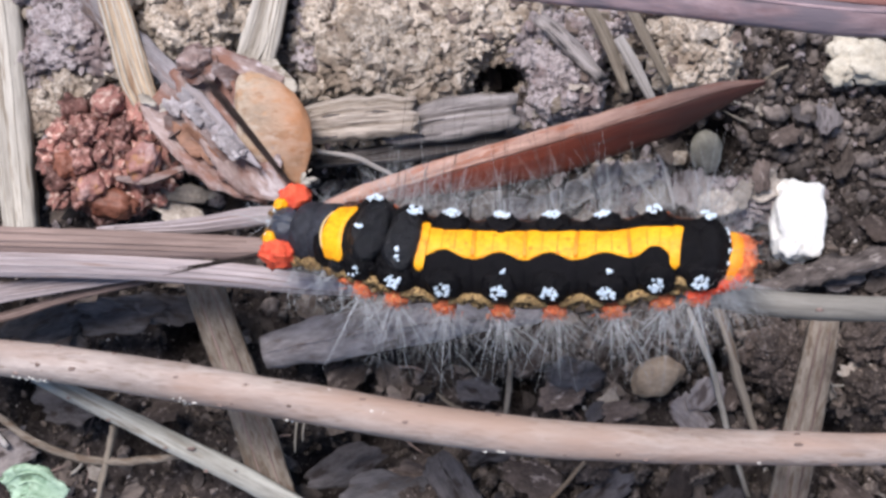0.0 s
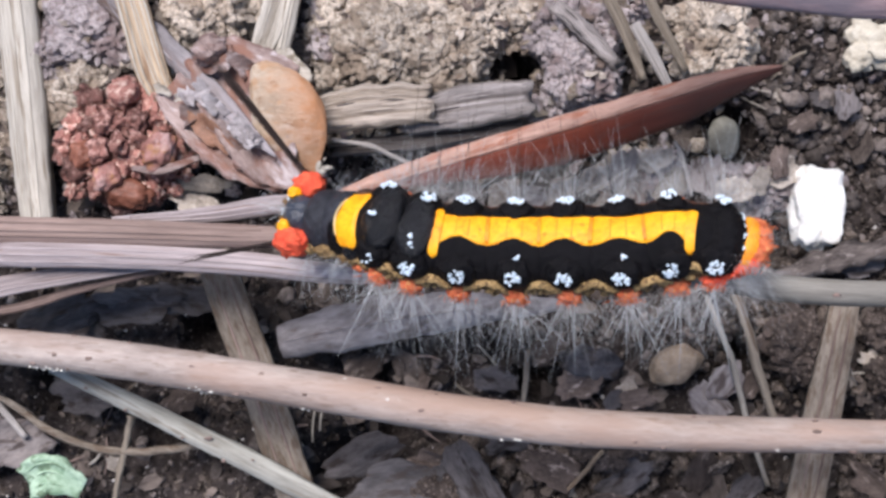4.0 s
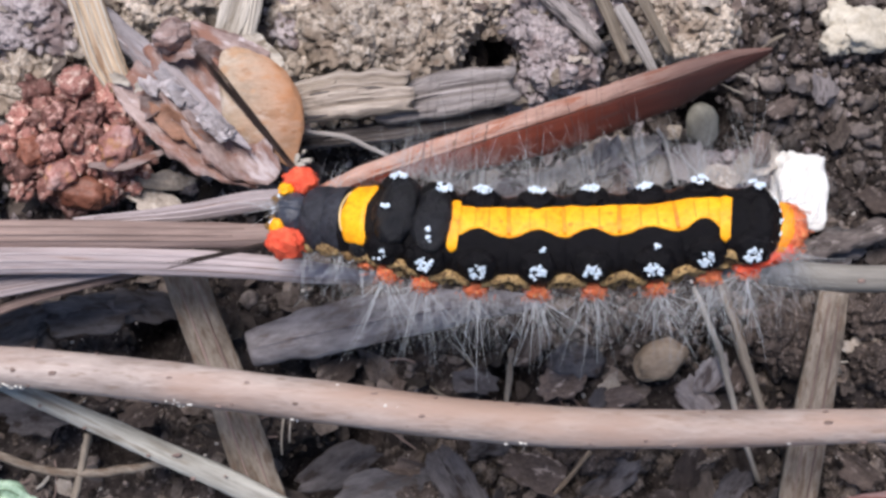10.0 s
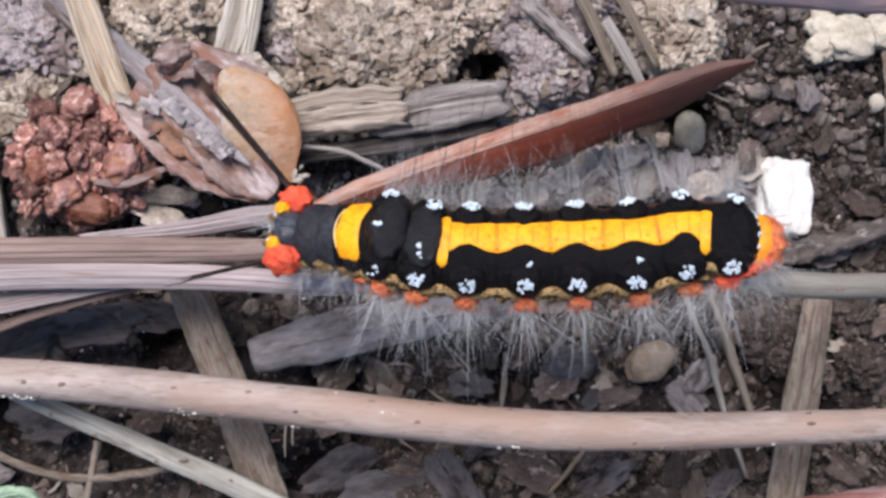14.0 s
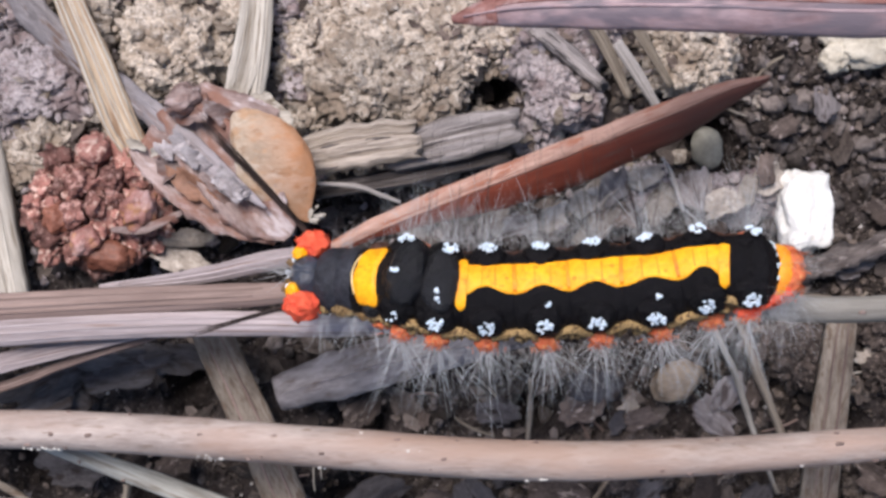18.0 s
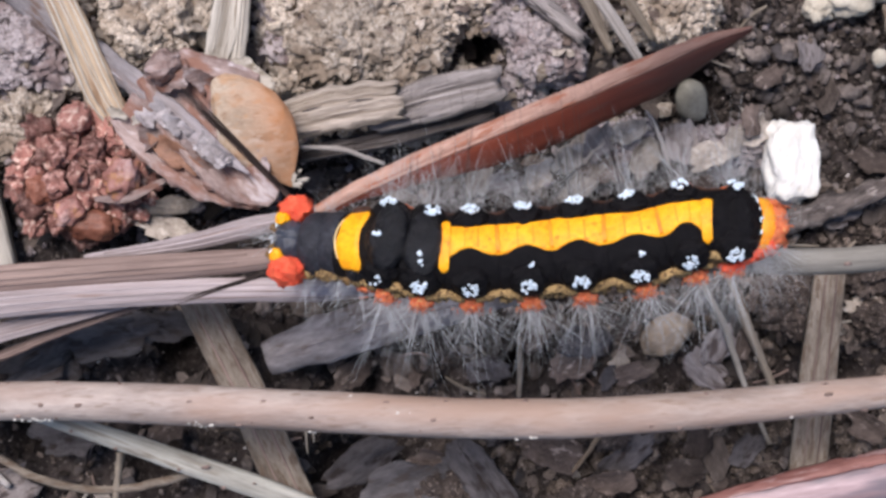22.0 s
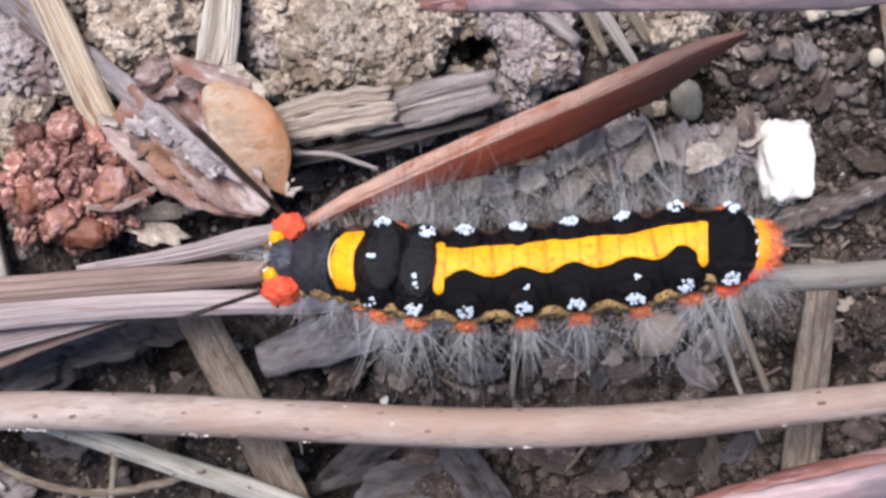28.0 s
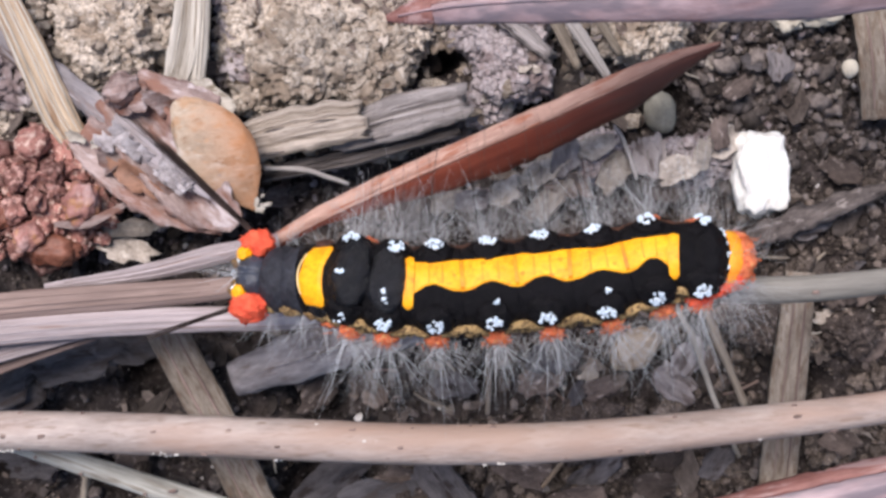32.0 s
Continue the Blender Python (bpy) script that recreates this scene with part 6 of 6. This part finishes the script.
        part("flank_fold", bm, C_OLIVE, ring, "tan fold arching between the warts")
        if 2 <= i <= 6:
            a, b = (u0, u1)
            if i == 2:
                a = u0 - 0.12
            if i == 6:
                b = u1 + 0.08

            def flare(f):
                return deg(20) * max(0.0, (f - 0.66) / 0.34) ** 1.6 if i == 6 else deg(11) * max(0.0, (0.34 - f) / 0.34) ** 1.6 if i == 2 else 0.0

            part("stripe", patch(a, b, lambda f: -deg(31) + deg(6) * math.sin(math.pi * f) ** 2, lambda f: deg(22) - deg(12) * math.sin(math.pi * f) ** 2 + flare(f), 0.05, 0.085, seg=(u0, u1)), C_YELLOW, ring, "golden-yellow back stripe")
            for g, wide in ((0.36, 0.014), (0.66, 0.018)):
                c = u0 + g * (u1 - u0)
                part("crease", patch(c - wide, c + wide, lambda f: -deg(22), lambda f: deg(9), 0.058, 0.085, along=4, seg=(u0, u1)), C_FOLD, ring, "orange crease")
            if 2 <= i < 6:
                part("fold", patch(b - 0.035, b + 0.035, lambda f: -deg(26), lambda f: deg(17), 0.06, 0.085, along=4, seg=(u0, u1 + 0.4)), C_FOLD, ring, "orange fold line")
            if i == 2:
                part("smudge", patch(a - 0.22, a - 0.02, lambda f: -deg(6 + 14 * f), lambda f: deg(4 + 14 * f), 0.09, 0.085, along=6, seg=(u0 - 0.5, u1)), C_SMUDGE, ring, "brown-orange smudge before the stripe")
                part("bar", patch(a - 0.05, a + 0.15, lambda f: -deg(33 + 4 * math.sin(3 * f)), lambda f: deg(40 + 7 * math.sin(3 * f)), 0.09, 0.085, along=6, seg=(u0 - 0.3, u1)), C_YELLOW, ring, "golden-yellow cross bar")
            if i == 6:
                part("bar", patch(b - 0.15, b + 0.05, lambda f: -deg(29 + 3 * math.sin(3 * f)), lambda f: deg(41 + 9 * math.sin(3 * f)), 0.09, 0.085, along=6, seg=(u0, u1 + 0.3)), C_YELLOW, ring, "golden-yellow cross bar")
        wart(mid, deg(62), R - 0.02, (1.02, 0.92, 0.62), C_BLACK, "wart", ring, "black wart", i)
        wart(mid, deg(-47), R + 0.04, (0.94, 0.86, 0.68) if i < 6 else (0.8, 0.6, 0.5), C_BLACK, "wart", ring, "black wart", i + 20)
        wart(mid, deg(106), R + 0.28, (0.62, 0.52, 0.46), C_ORANGE if i < 7 else C_RED, "lateral_wart", ring, "orange lateral wart", i + 40)
        wart(mid, deg(-104), R + 0.18, (0.62, 0.5, 0.5), C_ORANGE, "lateral_wart", ring, "orange lateral wart", i + 60)
        white_spot(mid, deg(60), R + 0.42, 0.42, 6 if i == 0 else 26, ring, i + 100, size=0.105)
        white_spot(mid + (0.1 if i == 1 else 0), deg(-34 if i == 1 else -40), R + 0.58, 0.42, 26, ring, i + 130, size=0.105)
        if i in (3, 5):
            white_spot(mid + 0.08, deg(35), R + 0.28, 0.12, 4, ring, i + 160, "white_dot", 0.11)
        if i == 1:
            wart(mid, deg(4), R - 0.15, (0.98, 1.6, 0.42), C_GLOSS, "ridge", ring, "black back ridge", 13, 0.1)
            for phi in (21, 31):
                white_spot(mid - 0.02 + 0.004 * (phi - 21), deg(phi), R + 0.26, 0.14, 4, ring, i + 160 + phi, "white_dot", 0.12)
        if i == 0:
            wart(mid + 0.17, deg(2), R - 0.25, (1.08, 1.80, 0.86), C_GLOSS, "hump", ring, "glossy black hump", 9, 0.1)
            white_spot(mid + 0.02, deg(4), R + 0.62, 0.17, 5, ring, 171, "white_dot", 0.12)
        hair_tuft(mid, deg(106), R + 0.42, 60, 0.42, 0.7, ring, i + 360, C_ORANGE, "short orange bristles", 0.03, 0.0, wide=0.28)
        hair_tuft(mid, deg(116), R + 0.35, 62, 3.7, 0.50, ring, i + 200, sag=0.3, wide=0.7, thick=0.0085)
        hair_tuft(mid, deg(100), R + 0.2, 22, 3.2, 0.5, ring, i + 220, sag=0.2, wide=0.6, thick=0.009)
        hair_tuft(mid, deg(110), R + 0.5, 15, 4.3, 0.55, ring, i + 320, HAIR_BRIGHT, "long silvery hairs", 0.017, 0.3, wide=0.22)
        hair_tuft(mid, deg(-64), R + 0.3, 52, 2.9, 0.5, ring, i + 240, sag=0.1, wide=0.55, thick=0.009)
        hair_tuft(mid, deg(-100), R + 0.3, 62, 3.6, 0.45, ring, i + 260, sag=0.25, wide=0.6, thick=0.009)
        hair_tuft(mid, deg(-80), R + 0.4, 12, 3.9, 0.5, ring, i + 340, HAIR_BRIGHT, "long silvery hairs", 0.016, 0.1, wide=0.22)
        if i in (1, 2, 3, 4, 5):
            hair_tuft(mid, deg(-52), R + 0.5, 5, 7.6, 0.14, ring, i + 280, HAIR_DARK, "long black hairs", 0.018, 0.0)
        for s in (1, -1):
            if i in (2, 3, 4, 5):
                bm = bmesh.new()
                p = on_body(mid, deg(158) * s, R - 0.1)
                stem(bm, [p, p + Vector((0, 0, -0.55)), p + Vector((0, 0, -0.95)) - out_of(mid, deg(158) * s) * 0.15], [0.42, 0.36, 0.46], sides=10, steps=4)
                part("proleg", bm, C_OCHRE, ring, "short ochre proleg")
    # tail
    tail = part("tail", ring_mesh(10.34, 10.97, 0.42, 60, 16), C_OCHRE, base, "orange tail ring")
    part("tail_plate", patch(10.40, 10.86, lambda f: deg(-115), lambda f: deg(100), 0.05, 0.42, seg=(10.34, 10.97)), mat("orange_tail_skin", (0.66, 0.17, 0.012), (0.90, 0.42, 0.03), 1.2, rough=0.5, bump=0.4), tail, "yellow-orange tail skin")
    for k, (u, phi) in enumerate(((10.22, 98), (10.40, 88), (10.56, 78), (10.70, 66), (10.80, 44), (10.86, 16), (10.86, -20), (10.78, -62))):
        wart(u, deg(phi), radius_at(u) * (1.02 if u < 10.5 else 0.90), (0.52, 0.54, 0.40), C_RED if k < 4 else C_ORANGE, "tail_wart", tail, "orange-red tail wart", k + 80)
    bm = bmesh.new()
    c, t, side, dorsal = body_at(10.12)
    lump(bm, (0, 0, 0), (1.22, 1.66, 1.46), 17, 5, 0.06, 1.6, grit=0.03)
    bm.transform(Matrix.Translation(c + dorsal * 0.40) @ Matrix((t, side, dorsal)).transposed().to_4x4())
    for k, phi in enumerate((-62, -48, -34, -18, 4, 26)):
        white_spot(10.36 + 0.06 * math.cos(deg(phi)), deg(phi), 1.42, 0.16, 5 if k < 3 else 3, tail, 440 + k, size=0.10)
    part("tail_cap", bm, C_BLACK, tail, "rounded black end of the back")
    for k, (u, phi) in enumerate(((10.62, 84), (10.78, 52), (10.86, 6), (10.80, -46), (10.30, 96))):
        hair_tuft(u, deg(phi), radius_at(u) * 0.93, 80, 0.30, 0.8, tail, 380 + k, C_RED if phi > 60 else C_ORANGE, "short orange-red tail bristles", 0.035, 0.0, wide=0.35)
    for k, (u, phi) in enumerate(((10.5, 95), (10.7, 60), (10.9, 0), (10.7, -60), (10.5, -100))):
        hair_tuft(u, deg(phi), radius_at(u) + 0.1, 60 if phi > 20 else 22, 3.4 if phi > 20 else 2.4, 0.5, tail, 300 + k, lean=0.5, sag=0.2)
    return base, head, first


CATERPILLAR, HEAD, SHIELD = caterpillar()


def motions():
    """The head turns and shifts a little while the body stays at rest."""
    sway = ((0.0, 0.15, 0.15), (3.5, 0.15, 0.15), (5.5, 0.11, 0.13), (7.5, 0.07, 0.10), (9.0, 0.0, -0.01), (12.0, -0.03, -0.02), (14.5, -0.07, -0.06),
            (18.0, -0.01, 0.0), (22.0, 0.0, 0.03), (27.0, 0.01, -0.01), (30.0, -0.01, -0.07), (32.0, -0.02, -0.07))
    for ob in (HEAD, SHIELD):
        rest = ob.matrix_basis.copy()
        walk(ob, [(t, Matrix.Translation((x * MM, y * MM, 0)) @ rest) for t, x, y in sway])


motions()
